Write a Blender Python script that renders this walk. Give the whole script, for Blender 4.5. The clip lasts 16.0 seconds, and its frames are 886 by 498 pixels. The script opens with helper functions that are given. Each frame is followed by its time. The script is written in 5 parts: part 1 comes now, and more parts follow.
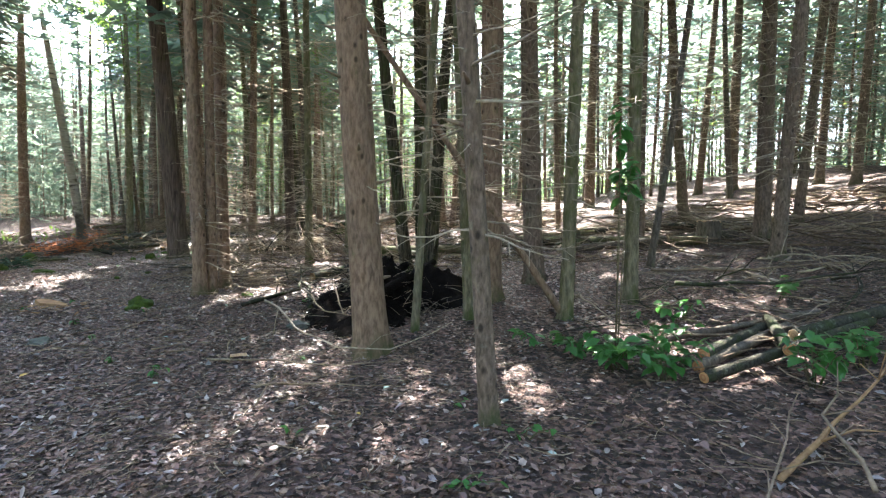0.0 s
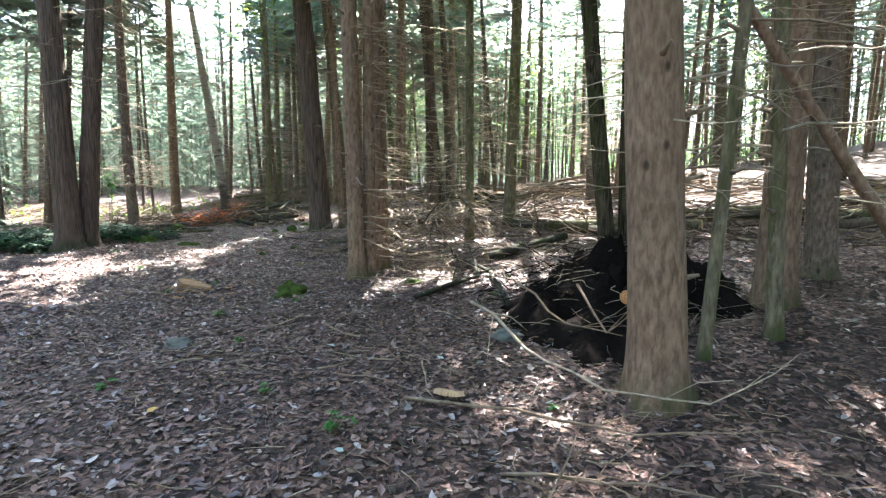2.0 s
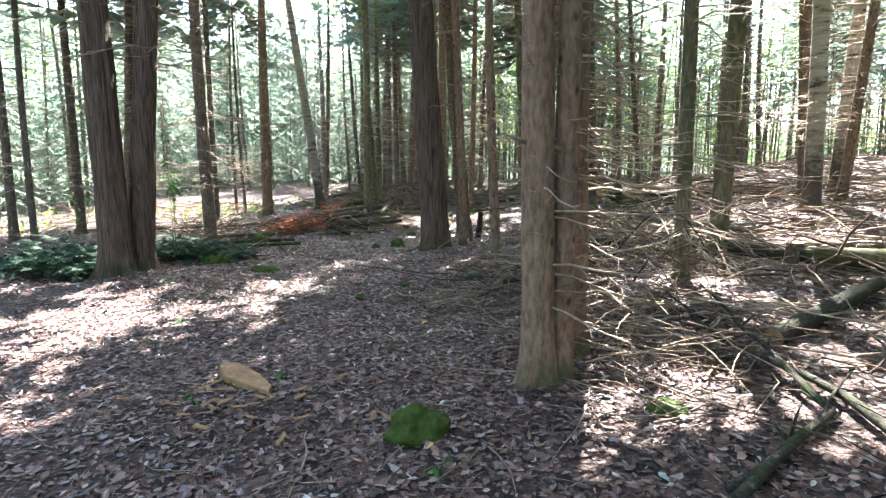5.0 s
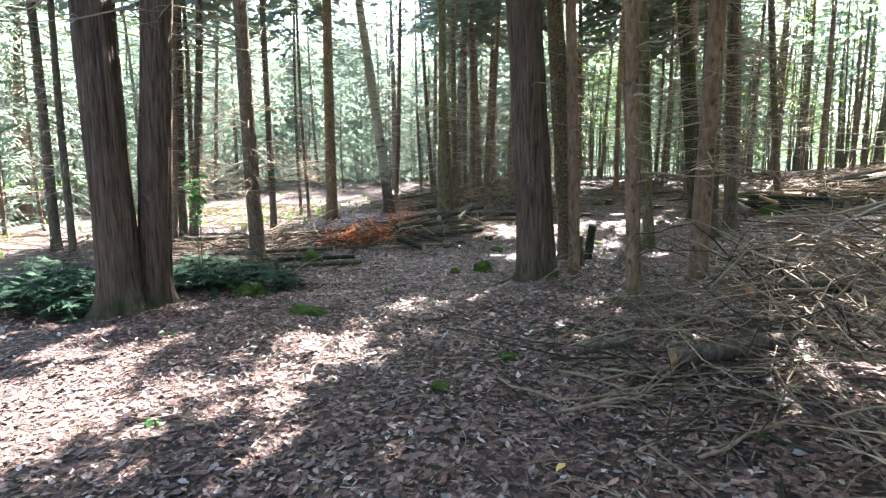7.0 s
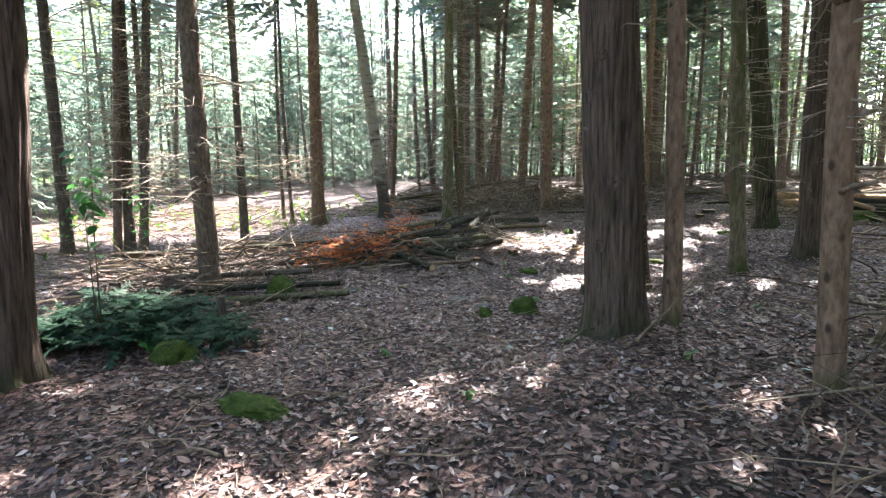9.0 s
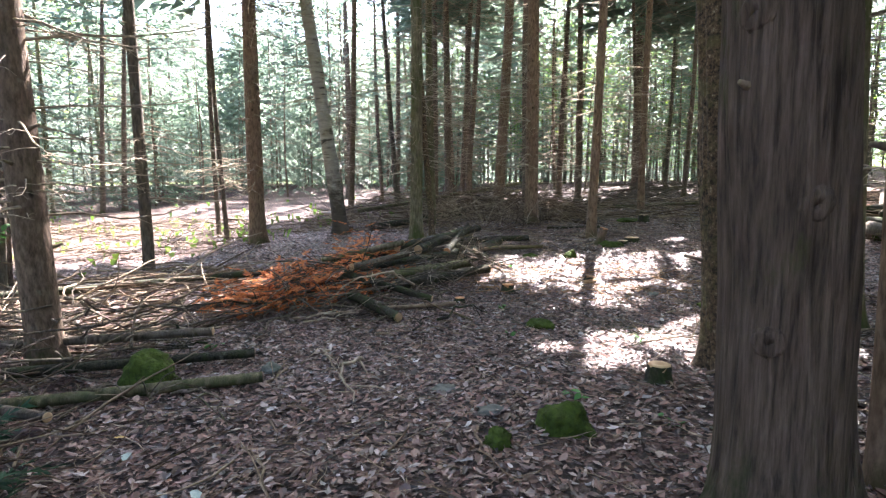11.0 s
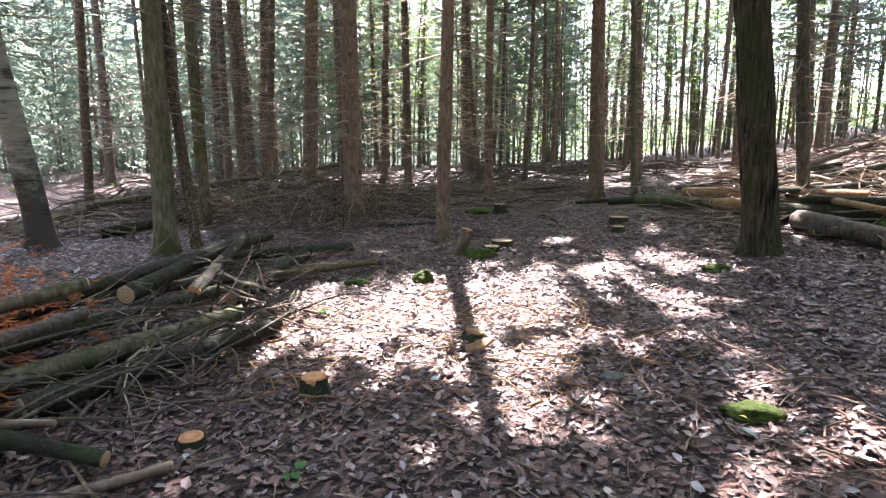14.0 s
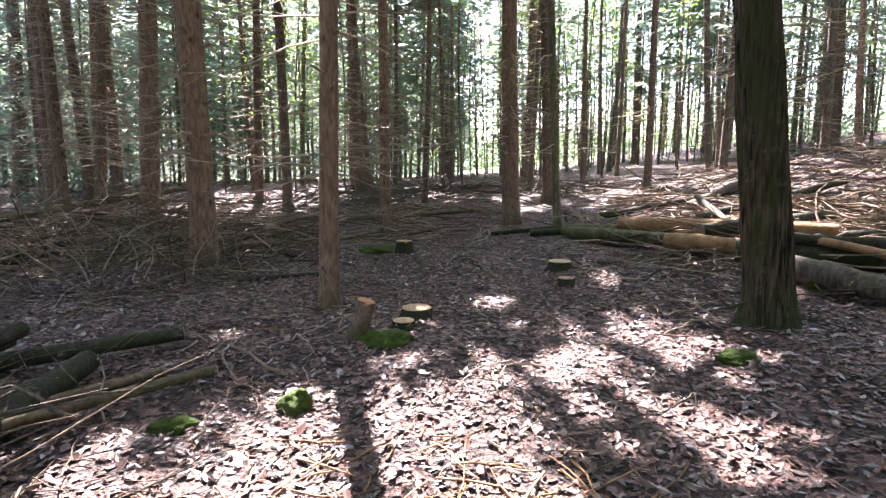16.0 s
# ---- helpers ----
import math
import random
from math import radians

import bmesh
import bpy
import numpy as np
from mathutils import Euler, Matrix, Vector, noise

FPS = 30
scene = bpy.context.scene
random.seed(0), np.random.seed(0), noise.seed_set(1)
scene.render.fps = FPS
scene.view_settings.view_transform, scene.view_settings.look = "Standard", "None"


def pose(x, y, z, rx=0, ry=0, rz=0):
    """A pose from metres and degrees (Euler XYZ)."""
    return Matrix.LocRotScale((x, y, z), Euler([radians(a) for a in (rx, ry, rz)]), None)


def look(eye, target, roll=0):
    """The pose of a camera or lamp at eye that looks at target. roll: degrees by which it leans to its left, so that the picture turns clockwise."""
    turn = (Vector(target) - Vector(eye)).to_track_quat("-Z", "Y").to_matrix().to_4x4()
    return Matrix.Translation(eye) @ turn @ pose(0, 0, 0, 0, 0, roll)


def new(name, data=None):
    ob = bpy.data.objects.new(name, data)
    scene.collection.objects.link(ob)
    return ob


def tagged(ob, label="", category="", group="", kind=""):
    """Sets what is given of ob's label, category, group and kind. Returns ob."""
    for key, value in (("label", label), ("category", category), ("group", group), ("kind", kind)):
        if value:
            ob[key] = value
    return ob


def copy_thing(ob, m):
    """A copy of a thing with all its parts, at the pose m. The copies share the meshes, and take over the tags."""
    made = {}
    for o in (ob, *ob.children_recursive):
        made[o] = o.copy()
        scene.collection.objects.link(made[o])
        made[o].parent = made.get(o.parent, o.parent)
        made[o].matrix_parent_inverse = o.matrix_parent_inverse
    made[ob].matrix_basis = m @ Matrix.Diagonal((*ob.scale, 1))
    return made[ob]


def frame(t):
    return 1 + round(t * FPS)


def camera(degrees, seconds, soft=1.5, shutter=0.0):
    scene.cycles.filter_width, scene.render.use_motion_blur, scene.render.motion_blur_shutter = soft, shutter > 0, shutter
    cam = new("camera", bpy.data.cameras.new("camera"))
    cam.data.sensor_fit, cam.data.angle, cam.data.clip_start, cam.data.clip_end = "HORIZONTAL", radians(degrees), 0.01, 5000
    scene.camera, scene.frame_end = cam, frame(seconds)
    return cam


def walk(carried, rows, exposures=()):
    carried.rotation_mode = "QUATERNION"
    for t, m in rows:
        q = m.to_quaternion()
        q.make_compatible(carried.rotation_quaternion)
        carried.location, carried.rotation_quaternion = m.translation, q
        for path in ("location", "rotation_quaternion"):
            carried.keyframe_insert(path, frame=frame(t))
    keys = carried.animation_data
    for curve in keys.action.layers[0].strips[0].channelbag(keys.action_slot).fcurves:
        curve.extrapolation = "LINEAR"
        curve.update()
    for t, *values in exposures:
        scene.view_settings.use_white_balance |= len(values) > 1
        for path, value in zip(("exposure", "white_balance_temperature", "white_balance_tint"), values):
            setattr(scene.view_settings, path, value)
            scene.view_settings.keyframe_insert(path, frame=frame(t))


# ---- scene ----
cam = camera(78.1, 16.0, 1.3)
METRES, EYE, TILT, LEAN, TURN = 19.2, 1.5, 0.0, 0.0, 0.0
ROWS = [
    (0.0, 0.0, 0.0, 0.0, 0.04, -3.72, -0.66),
    (0.5, -0.0161, 0.0269, -0.0025, 3.94, -4.54, -0.6),
    (1.0, -0.0328, 0.0565, -0.0019, 7.49, -5.84, -0.44),
    (1.5, -0.0492, 0.0809, -0.0025, 10.06, -6.95, -0.38),
    (2.0, -0.0691, 0.1036, -0.0055, 11.83, -6.8, -0.36),
    (2.5, -0.0861, 0.1257, -0.0014, 13.47, -6.43, -0.28),
    (3.0, -0.1003, 0.1495, 0.0023, 14.92, -6.62, -0.18),
    (3.5, -0.1157, 0.1783, 0.0011, 16.26, -6.97, -0.1),
    (4.0, -0.131, 0.2068, -0.0006, 17.45, -7.27, -0.03),
    (4.5, -0.1481, 0.2358, 0.0005, 19.24, -7.48, -0.02),
    (7.0, -0.2294, 0.3735, 0.0069, 28.77, -8.03, 0.42),
    (7.5, -0.2535, 0.3966, 0.0069, 29.15, -7.9, 0.44),
    (8.0, -0.2718, 0.423, 0.0069, 28.71, -8.13, 0.41),
    (10.5, -0.3512, 0.5615, 0.0039, 26.36, -7.77, 0.32),
    (11.0, -0.3673, 0.5886, 0.0054, 24.38, -7.47, 0.24),
    (11.5, -0.3833, 0.614, 0.0087, 21.45, -7.46, 0.18),
    (12.0, -0.394, 0.6448, 0.0073, 18.66, -7.09, 0.14),
    (12.5, -0.403, 0.6774, 0.0052, 15.85, -7.34, 0.11),
    (13.0, -0.4074, 0.7098, 0.0058, 12.67, -8.13, 0.1),
    (13.5, -0.4125, 0.739, 0.0016, 9.24, -8.88, 0.15),
    (14.0, -0.4184, 0.7707, -0.0008, 5.79, -9.12, 0.13),
    (14.5, -0.4222, 0.799, 0.0031, 2.25, -8.88, 0.05),
    (15.0, -0.4269, 0.8255, 0.0093, -1.04, -9.0, 0.09),
    (15.5, -0.426, 0.8503, 0.0099, -3.71, -8.72, 0.04),
    (16.0, -0.4275, 0.8797, 0.0085, -5.72, -7.92, 0.05),
]
SUN_AZ, SUN_EL = 7.5, 50.0          # degrees left of +y, and above the horizon
walk(cam, [(t, pose(0, 0, EYE, TILT, LEAN, TURN) @ pose(METRES * x, METRES * y, METRES * z, 90 + pitch, roll, yaw)) for t, x, y, z, yaw, pitch, roll in ROWS],
     exposures=[(0.0, 3.90, 6380, 13), (3.0, 4.06, 6220, 14), (4.7, 4.06, 6180, 15), (8.0, 3.95, 6180, 16), (13.0, 3.84, 6270, 28), (16.0, 3.82, 6270, 29)])

# ---- world and sun ----
SUN = Vector((-math.sin(radians(SUN_AZ)) * math.cos(radians(SUN_EL)), math.cos(radians(SUN_AZ)) * math.cos(radians(SUN_EL)), math.sin(radians(SUN_EL))))
world = bpy.data.worlds.new("sky")
scene.world = world
world.use_nodes = True
sky = world.node_tree.nodes.new("ShaderNodeTexSky")
sky.sky_type, sky.sun_disc = "NISHITA", False
sky.sun_elevation, sky.sun_rotation = radians(SUN_EL), radians(-SUN_AZ)
sky.dust_density = 2.0
world.node_tree.links.new(sky.outputs[0], world.node_tree.nodes["Background"].inputs[0])
world.node_tree.nodes["Background"].inputs[1].default_value = 0.092
sun = new("sun", bpy.data.lights.new("sun", "SUN"))
sun.data.energy, sun.data.angle, sun.data.color = 5.0, radians(0.6), (1.0, 0.95, 0.86)
sun.matrix_world = look(SUN * 60, (0, 0, 0))


# ---- materials ----
def material(name, rough=0.8, spec=0.3):
    m = bpy.data.materials.new(name)
    m.use_nodes = True
    nt = m.node_tree
    b = nt.nodes["Principled BSDF"]
    b.inputs["Roughness"].default_value = rough
    b.inputs["Specular IOR Level"].default_value = spec
    return m, nt, b


def node(nt, kind, **values):
    n = nt.nodes.new("ShaderNode" + kind)
    for k, v in values.items():
        n.inputs[k.replace("_", " ")].default_value = v
    return n


def coords(nt, scale=(1, 1, 1), space="Object"):
    tc = nt.nodes.new("ShaderNodeTexCoord")
    mp = nt.nodes.new("ShaderNodeMapping")
    mp.inputs["Scale"].default_value = scale
    nt.links.new(tc.outputs[space], mp.inputs["Vector"])
    return mp.outputs[0]


def ramp(nt, fac, stops):
    r = nt.nodes.new("ShaderNodeValToRGB")
    el = r.color_ramp.elements
    while len(el) < len(stops):
        el.new(0.5)
    for e, (p, c) in zip(el, stops):
        e.position, e.color = p, (*c, 1)
    nt.links.new(fac, r.inputs[0])
    return r.outputs[0]


def mix(nt, fac, a, b, mode="MIX"):
    n = nt.nodes.new("ShaderNodeMix")
    n.data_type, n.blend_type = "RGBA", mode
    for s, v in ((n.inputs[0], fac), (n.inputs[6], a), (n.inputs[7], b)):
        if hasattr(v, "is_linked"):
            nt.links.new(v, s)
        elif isinstance(v, (int, float)):
            s.default_value = v
        else:
            s.default_value = (*v, 1)
    return n.outputs[2]


def noise_of(nt, vec, scale, detail=6, rough=0.6):
    n = node(nt, "TexNoise", Scale=scale, Detail=detail, Roughness=rough)
    nt.links.new(vec, n.inputs["Vector"])
    return n.outputs[0]


def bump(nt, b, height, strength, distance):
    n = node(nt, "Bump", Strength=strength, Distance=distance)
    nt.links.new(height, n.inputs["Height"])
    nt.links.new(n.outputs[0], b.inputs["Normal"])


def bark(name, dark, light, furrow=(26, 26, 5), depth=0.02, moss=0.0, mosscol=(0.065, 0.075, 0.022), scale=1.0, knots=False, foot=False, strewn=False, crust=0.35, edge=(0.33, 0.66)):
    m, nt, b = material(name, 0.9, 0.2)
    v = coords(nt, furrow)
    w = coords(nt)
    n = noise_of(nt, v, 1.0 * scale, 7, 0.65)
    big = noise_of(nt, w, 1.7, 4)
    col = ramp(nt, n, ((edge[0], dark), (edge[1], light)))
    col = mix(nt, ramp(nt, big, ((0.4, (0, 0, 0)), (0.7, (0.5, 0.5, 0.5)))), col, tuple(0.55 * (a + c) * 0.6 for a, c in zip(dark, light)))
    lichen = noise_of(nt, w, 9.0, 5, 0.7)
    col = mix(nt, ramp(nt, lichen, ((0.6, (0, 0, 0)), (0.72, (crust, crust, crust)))), col, (0.30, 0.31, 0.25))
    if moss:
        mm = noise_of(nt, coords(nt, (3, 3, 1.2)), 1.6, 6, 0.7)
        col = mix(nt, ramp(nt, mm, ((0.62 - moss * 0.35, (0, 0, 0)), (0.78 - moss * 0.35, (0.9, 0.9, 0.9)))), col, mosscol)
    if knots:
        vor = node(nt, "TexVoronoi", Scale=1.0)
        nt.links.new(coords(nt, (7, 7, 4.2)), vor.inputs["Vector"])
        col = mix(nt, ramp(nt, vor.outputs["Distance"], ((0.08, (0.85, 0.85, 0.85)), (0.17, (0, 0, 0)))), col, tuple(0.35 * v for v in dark))
    if strewn:
        geo = nt.nodes.new("ShaderNodeNewGeometry")
        col = mix(nt, 1.0, col, ramp(nt, geo.outputs["Random Per Island"], ((0.0, (0.22, 0.18, 0.15)), (0.5, (0.6, 0.52, 0.46)), (1.0, (1.15, 1.1, 1.02)))), "MULTIPLY")
    if foot:
        sep = nt.nodes.new("ShaderNodeSeparateXYZ")
        nt.links.new(w, sep.inputs[0])
        up = node(nt, "Math")
        up.operation = "MULTIPLY_ADD"
        up.inputs[1].default_value, up.inputs[2].default_value = -1.0, 0.42
        nt.links.new(sep.outputs[2], up.inputs[0])
        add = node(nt, "Math")
        add.operation = "ADD"
        nt.links.new(up.outputs[0], add.inputs[0])
        nt.links.new(noise_of(nt, coords(nt, (4.5, 4.5, 2.4)), 1.8, 6, 0.75), add.inputs[1])
        col = mix(nt, ramp(nt, add.outputs[0], ((0.72, (0, 0, 0)), (0.98, (0.7, 0.7, 0.7)))), col, (0.038, 0.055, 0.016))
    nt.links.new(col, b.inputs["Base Color"])
    bump(nt, b, n, 0.9, depth)
    return m


# Spruce tones are lifted to stand in for pale haze over far trunks.
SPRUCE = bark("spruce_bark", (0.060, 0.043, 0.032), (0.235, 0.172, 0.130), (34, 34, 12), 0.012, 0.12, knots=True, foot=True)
BROWN = bark("warm_spruce_bark", (0.098, 0.062, 0.042), (0.290, 0.196, 0.138), (30, 30, 9), 0.012, 0.08, knots=True, foot=True, crust=0.14)
CEDAR = bark("cedar_bark", (0.028, 0.019, 0.015), (0.190, 0.138, 0.108), (38, 38, 2.6), 0.045, 0.05, foot=True, crust=0.06)
# Dark bark is lightened too, as painted haze on the distant stems.
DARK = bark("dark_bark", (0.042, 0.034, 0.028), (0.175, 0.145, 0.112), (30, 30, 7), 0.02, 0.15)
MOSSY = bark("mossy_bark", (0.060, 0.052, 0.034), (0.235, 0.20, 0.130), (30, 30, 7), 0.015, 0.42, foot=True)
FURROW = bark("furrowed_bark", (0.008, 0.007, 0.005), (0.135, 0.108, 0.074), (40, 40, 3.4), 0.045, 0.42, mosscol=(0.045, 0.056, 0.018), foot=True, edge=(0.39, 0.62))
TWIG = bark("dead_twig", (0.17, 0.135, 0.105), (0.42, 0.36, 0.29), (20, 20, 20), 0.004, 0.12, strewn=True)
LIMB = bark("dead_limb_bark", (0.20, 0.155, 0.115), (0.46, 0.385, 0.29), (20, 20, 20), 0.004, 0.10)
LOGBARK = bark("log_bark", (0.010, 0.010, 0.008), (0.068, 0.063, 0.046), (46, 46, 30), 0.016, 0.42, mosscol=(0.034, 0.046, 0.016), crust=0.55)


def birch_bark():
    m, nt, b = material("birch_bark", 0.7, 0.3)
    v = coords(nt, (2.2, 2.2, 11))
    n = noise_of(nt, v, 1.3, 4, 0.6)
    w = noise_of(nt, coords(nt), 3.0, 5)
    col = ramp(nt, n, ((0.36, (0.05, 0.042, 0.035)), (0.42, (0.25, 0.225, 0.19)), (0.7, (0.42, 0.39, 0.345))))
    col = mix(nt, ramp(nt, w, ((0.5, (0, 0, 0)), (0.7, (0.6, 0.6, 0.6)))), col, (0.30, 0.26, 0.19))
    sep = nt.nodes.new("ShaderNodeSeparateXYZ")
    nt.links.new(coords(nt), sep.inputs[0])
    rise = node(nt, "Math")
    rise.operation = "MULTIPLY_ADD"
    rise.inputs[1].default_value = -0.32
    nt.links.new(sep.outputs[2], rise.inputs[0])
    nt.links.new(noise_of(nt, coords(nt, (5, 5, 9)), 1.2, 6, 0.75), rise.inputs[2])
    col = mix(nt, ramp(nt, rise.outputs[0], ((0.0, (0, 0, 0)), (0.28, (0.9, 0.9, 0.9)))), col, (0.045, 0.034, 0.027))
    nt.links.new(col, b.inputs["Base Color"])
    bump(nt, b, n, 0.6, 0.012)
    return m


BIRCH = birch_bark()


def cherry_bark():
    m, nt, b = material("ringed_bark", 0.75, 0.35)
    n = noise_of(nt, coords(nt, (34, 34, 30)), 1.0, 8, 0.75)
    w = noise_of(nt, coords(nt), 6.0, 6, 0.7)
    col = ramp(nt, n, ((0.40, (0.014, 0.010, 0.008)), (0.50, (0.11, 0.07, 0.043)), (0.60, (0.20, 0.135, 0.08)), (0.67, (0.48, 0.41, 0.30))))
    col = mix(nt, ramp(nt, w, ((0.5, (0, 0, 0)), (0.64, (0.65, 0.65, 0.65)))), col, (0.13, 0.115, 0.045))
    nt.links.new(col, b.inputs["Base Color"])
    bump(nt, b, n, 1.0, 0.02)
    return m


CHERRY = cherry_bark()


def cut_wood(name, a, c):
    m, nt, b = material(name, 0.7, 0.3)
    w = node(nt, "TexWave", Scale=14.0, Distortion=3.0, Detail=3.0)
    w.wave_type, w.rings_direction = "RINGS", "SPHERICAL"
    nt.links.new(coords(nt), w.inputs["Vector"])
    col = ramp(nt, w.outputs[0], ((0.0, a), (1.0, c)))
    col = mix(nt, ramp(nt, noise_of(nt, coords(nt), 22, 5), ((0.5, (0, 0, 0)), (0.75, (0.5, 0.5, 0.5)))), col, (0.20, 0.12, 0.06))
    nt.links.new(col, b.inputs["Base Color"])
    return m


OLD = cut_wood("weathered_end", (0.10, 0.075, 0.055), (0.20, 0.15, 0.11))
CUT = cut_wood("cut_wood", (0.38, 0.24, 0.13), (0.54, 0.38, 0.23))
CUTRED = cut_wood("orange_cut_wood", (0.40, 0.17, 0.07), (0.52, 0.28, 0.13))


def island_leaf(name, stops, rough=0.6, spec=0.35, through_light=0.0, soft=30.0):
    """Leaves and needles, each with a tone of its own."""
    m, nt, b = material(name, rough, spec)
    geo = nt.nodes.new("ShaderNodeNewGeometry")
    col = ramp(nt, geo.outputs["Random Per Island"], stops)
    col = mix(nt, ramp(nt, noise_of(nt, coords(nt), 30.0, 3), ((0.35, (0, 0, 0)), (0.7, (0.45, 0.45, 0.45)))), col, tuple(0.5 * v for v in stops[0][1]))
    nt.links.new(col, b.inputs["Base Color"])
    if through_light:
        t = nt.nodes.new("ShaderNodeBsdfTranslucent")
        s = nt.nodes.new("ShaderNodeMixShader")
        s.inputs[0].default_value = through_light
        nt.links.new(mix(nt, 1.0, col, (1.75, 1.6, 1.75), "MULTIPLY"), t.inputs[0])
        nt.links.new(b.outputs[0], s.inputs[1])
        nt.links.new(t.outputs[0], s.inputs[2])
        nt.links.new(s.outputs[0], nt.nodes["Material Output"].inputs[0])
    return m


# The grey-blue tone at 0.93 is sky sheen put into some leaves' colour.
LITTER = island_leaf("leaf_litter", ((0.0, (0.016, 0.010, 0.008)), (0.18, (0.055, 0.028, 0.021)), (0.36, (0.17, 0.085, 0.062)), (0.5, (0.075, 0.046, 0.038)), (0.64, (0.24, 0.125, 0.092)), (0.74, (0.11, 0.068, 0.056)), (0.86, (0.31, 0.20, 0.16)), (0.93, (0.20, 0.195, 0.205)), (0.97, (0.34, 0.25, 0.21)), (1.0, (0.50, 0.46, 0.45))), 0.38, 0.6)
NEEDLES = island_leaf("conifer_needles", ((0.0, (0.08, 0.125, 0.08)), (0.6, (0.115, 0.17, 0.115)), (1.0, (0.155, 0.215, 0.15))), 0.45, 0.5, 0.7)
BROADLEAF = island_leaf("broad_leaves", ((0.0, (0.06, 0.13, 0.02)), (0.6, (0.11, 0.21, 0.035)), (1.0, (0.18, 0.27, 0.05))), 0.5, 0.4, 0.6)
FRESH = island_leaf("fresh_leaves", ((0.0, (0.03, 0.10, 0.02)), (0.6, (0.05, 0.17, 0.035)), (1.0, (0.09, 0.24, 0.06))), 0.42, 0.5, 0.35)
RUST = island_leaf("rusty_needles", ((0.0, (0.24, 0.065, 0.022)), (0.6, (0.46, 0.15, 0.042)), (1.0, (0.62, 0.25, 0.085))), 0.7, 0.2, 0.2)
BOUGH = island_leaf("cut_green_bough", ((0.0, (0.009, 0.032, 0.016)), (0.6, (0.018, 0.056, 0.027)), (1.0, (0.034, 0.085, 0.040))), 0.65, 0.2, 0.2)


def soil():
    m, nt, b = material("forest_floor", 0.75, 0.35)
    p = coords(nt)
    vor = node(nt, "TexVoronoi", Scale=26.0, Randomness=1.0)
    warp = node(nt, "TexNoise", Scale=9.0, Detail=3.0)
    nt.links.new(p, warp.inputs["Vector"])
    wv = mix(nt, 0.12, p, warp.outputs[1], "ADD")
    nt.links.new(wv, vor.inputs["Vector"])
    sep = nt.nodes.new("ShaderNodeSeparateColor")
    nt.links.new(vor.outputs["Color"], sep.inputs[0])
    col = ramp(nt, sep.outputs[0], ((0.0, (0.010, 0.006, 0.005)), (0.35, (0.034, 0.020, 0.016)), (0.7, (0.11, 0.064, 0.052)), (1.0, (0.25, 0.155, 0.125))))
    col = mix(nt, ramp(nt, noise_of(nt, p, 0.9, 5), ((0.4, (0, 0, 0)), (0.7, (0.5, 0.5, 0.5)))), col, (0.024, 0.015, 0.012))
    green = noise_of(nt, p, 0.22, 5, 0.65)
    col = mix(nt, ramp(nt, green, ((0.64, (0, 0, 0)), (0.72, (0.5, 0.5, 0.5)))), col, (0.06, 0.085, 0.025))
    nt.links.new(col, b.inputs["Base Color"])
    h = mix(nt, 0.5, vor.outputs["Distance"], noise_of(nt, p, 40.0, 4))
    bump(nt, b, h, 1.0, 0.05)
    return m


SOIL = soil()


def plain(name, a, c, scale=14.0, rough=0.85, depth=0.01, spec=0.25):
    m, nt, b = material(name, rough, spec)
    n = noise_of(nt, coords(nt), scale, 7, 0.7)
    nt.links.new(ramp(nt, n, ((0.3, a), (0.7, c))), b.inputs["Base Color"])
    bump(nt, b, n, 0.7, depth)
    return m


MOSS = plain("moss", (0.018, 0.032, 0.005), (0.065, 0.10, 0.015), 26.0, 0.95, 0.03)
STONE = plain("stone", (0.055, 0.06, 0.052), (0.14, 0.148, 0.132), 9.0, 0.85, 0.008)
# Near-black and barely glossy: deep shade painted onto mound, logs and twigs.
SHADE_BLACK = plain("shade_black", (0.004, 0.0035, 0.003), (0.013, 0.010, 0.009), 20.0, 0.95, 0.03, 0.03)
ROTTEN = plain("rotten_wood", (0.15, 0.085, 0.04), (0.36, 0.22, 0.115), 12.0, 0.85, 0.012)
FIELD = plain("meadow", (0.10, 0.17, 0.04), (0.22, 0.30, 0.08), 2.0, 0.9, 0.02)


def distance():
    """Far woods and meadows out of focus: sunlight and haze glow from the colour itself."""
    m, nt, b = material("glowing_distance")
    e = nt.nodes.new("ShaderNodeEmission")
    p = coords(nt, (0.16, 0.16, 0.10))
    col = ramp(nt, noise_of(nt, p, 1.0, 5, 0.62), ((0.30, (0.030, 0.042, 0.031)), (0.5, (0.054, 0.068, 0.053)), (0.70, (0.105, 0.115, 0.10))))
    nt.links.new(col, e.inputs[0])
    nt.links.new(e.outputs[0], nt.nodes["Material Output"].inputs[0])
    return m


GLOW_DISTANCE = distance()


# ---- mesh helpers ----
def mesh_of(name, verts, faces, mats, index=None, smooth=True):
    me = bpy.data.meshes.new(name)
    me.from_pydata(verts, [], faces)
    for m in mats if isinstance(mats, (list, tuple)) else [mats]:
        me.materials.append(m)
    if index is not None:
        me.polygons.foreach_set("material_index", index)
    if smooth:
        me.polygons.foreach_set("use_smooth", [True] * len(me.polygons))
    me.update()
    return me


def part(name, geo, mat, parent=None, label="", smooth=True):
    ob = new(name, mesh_of(name, geo[0], geo[1], mat, None, smooth))
    if parent:
        ob.parent = parent
    if label:
        ob["label"] = label
    return ob


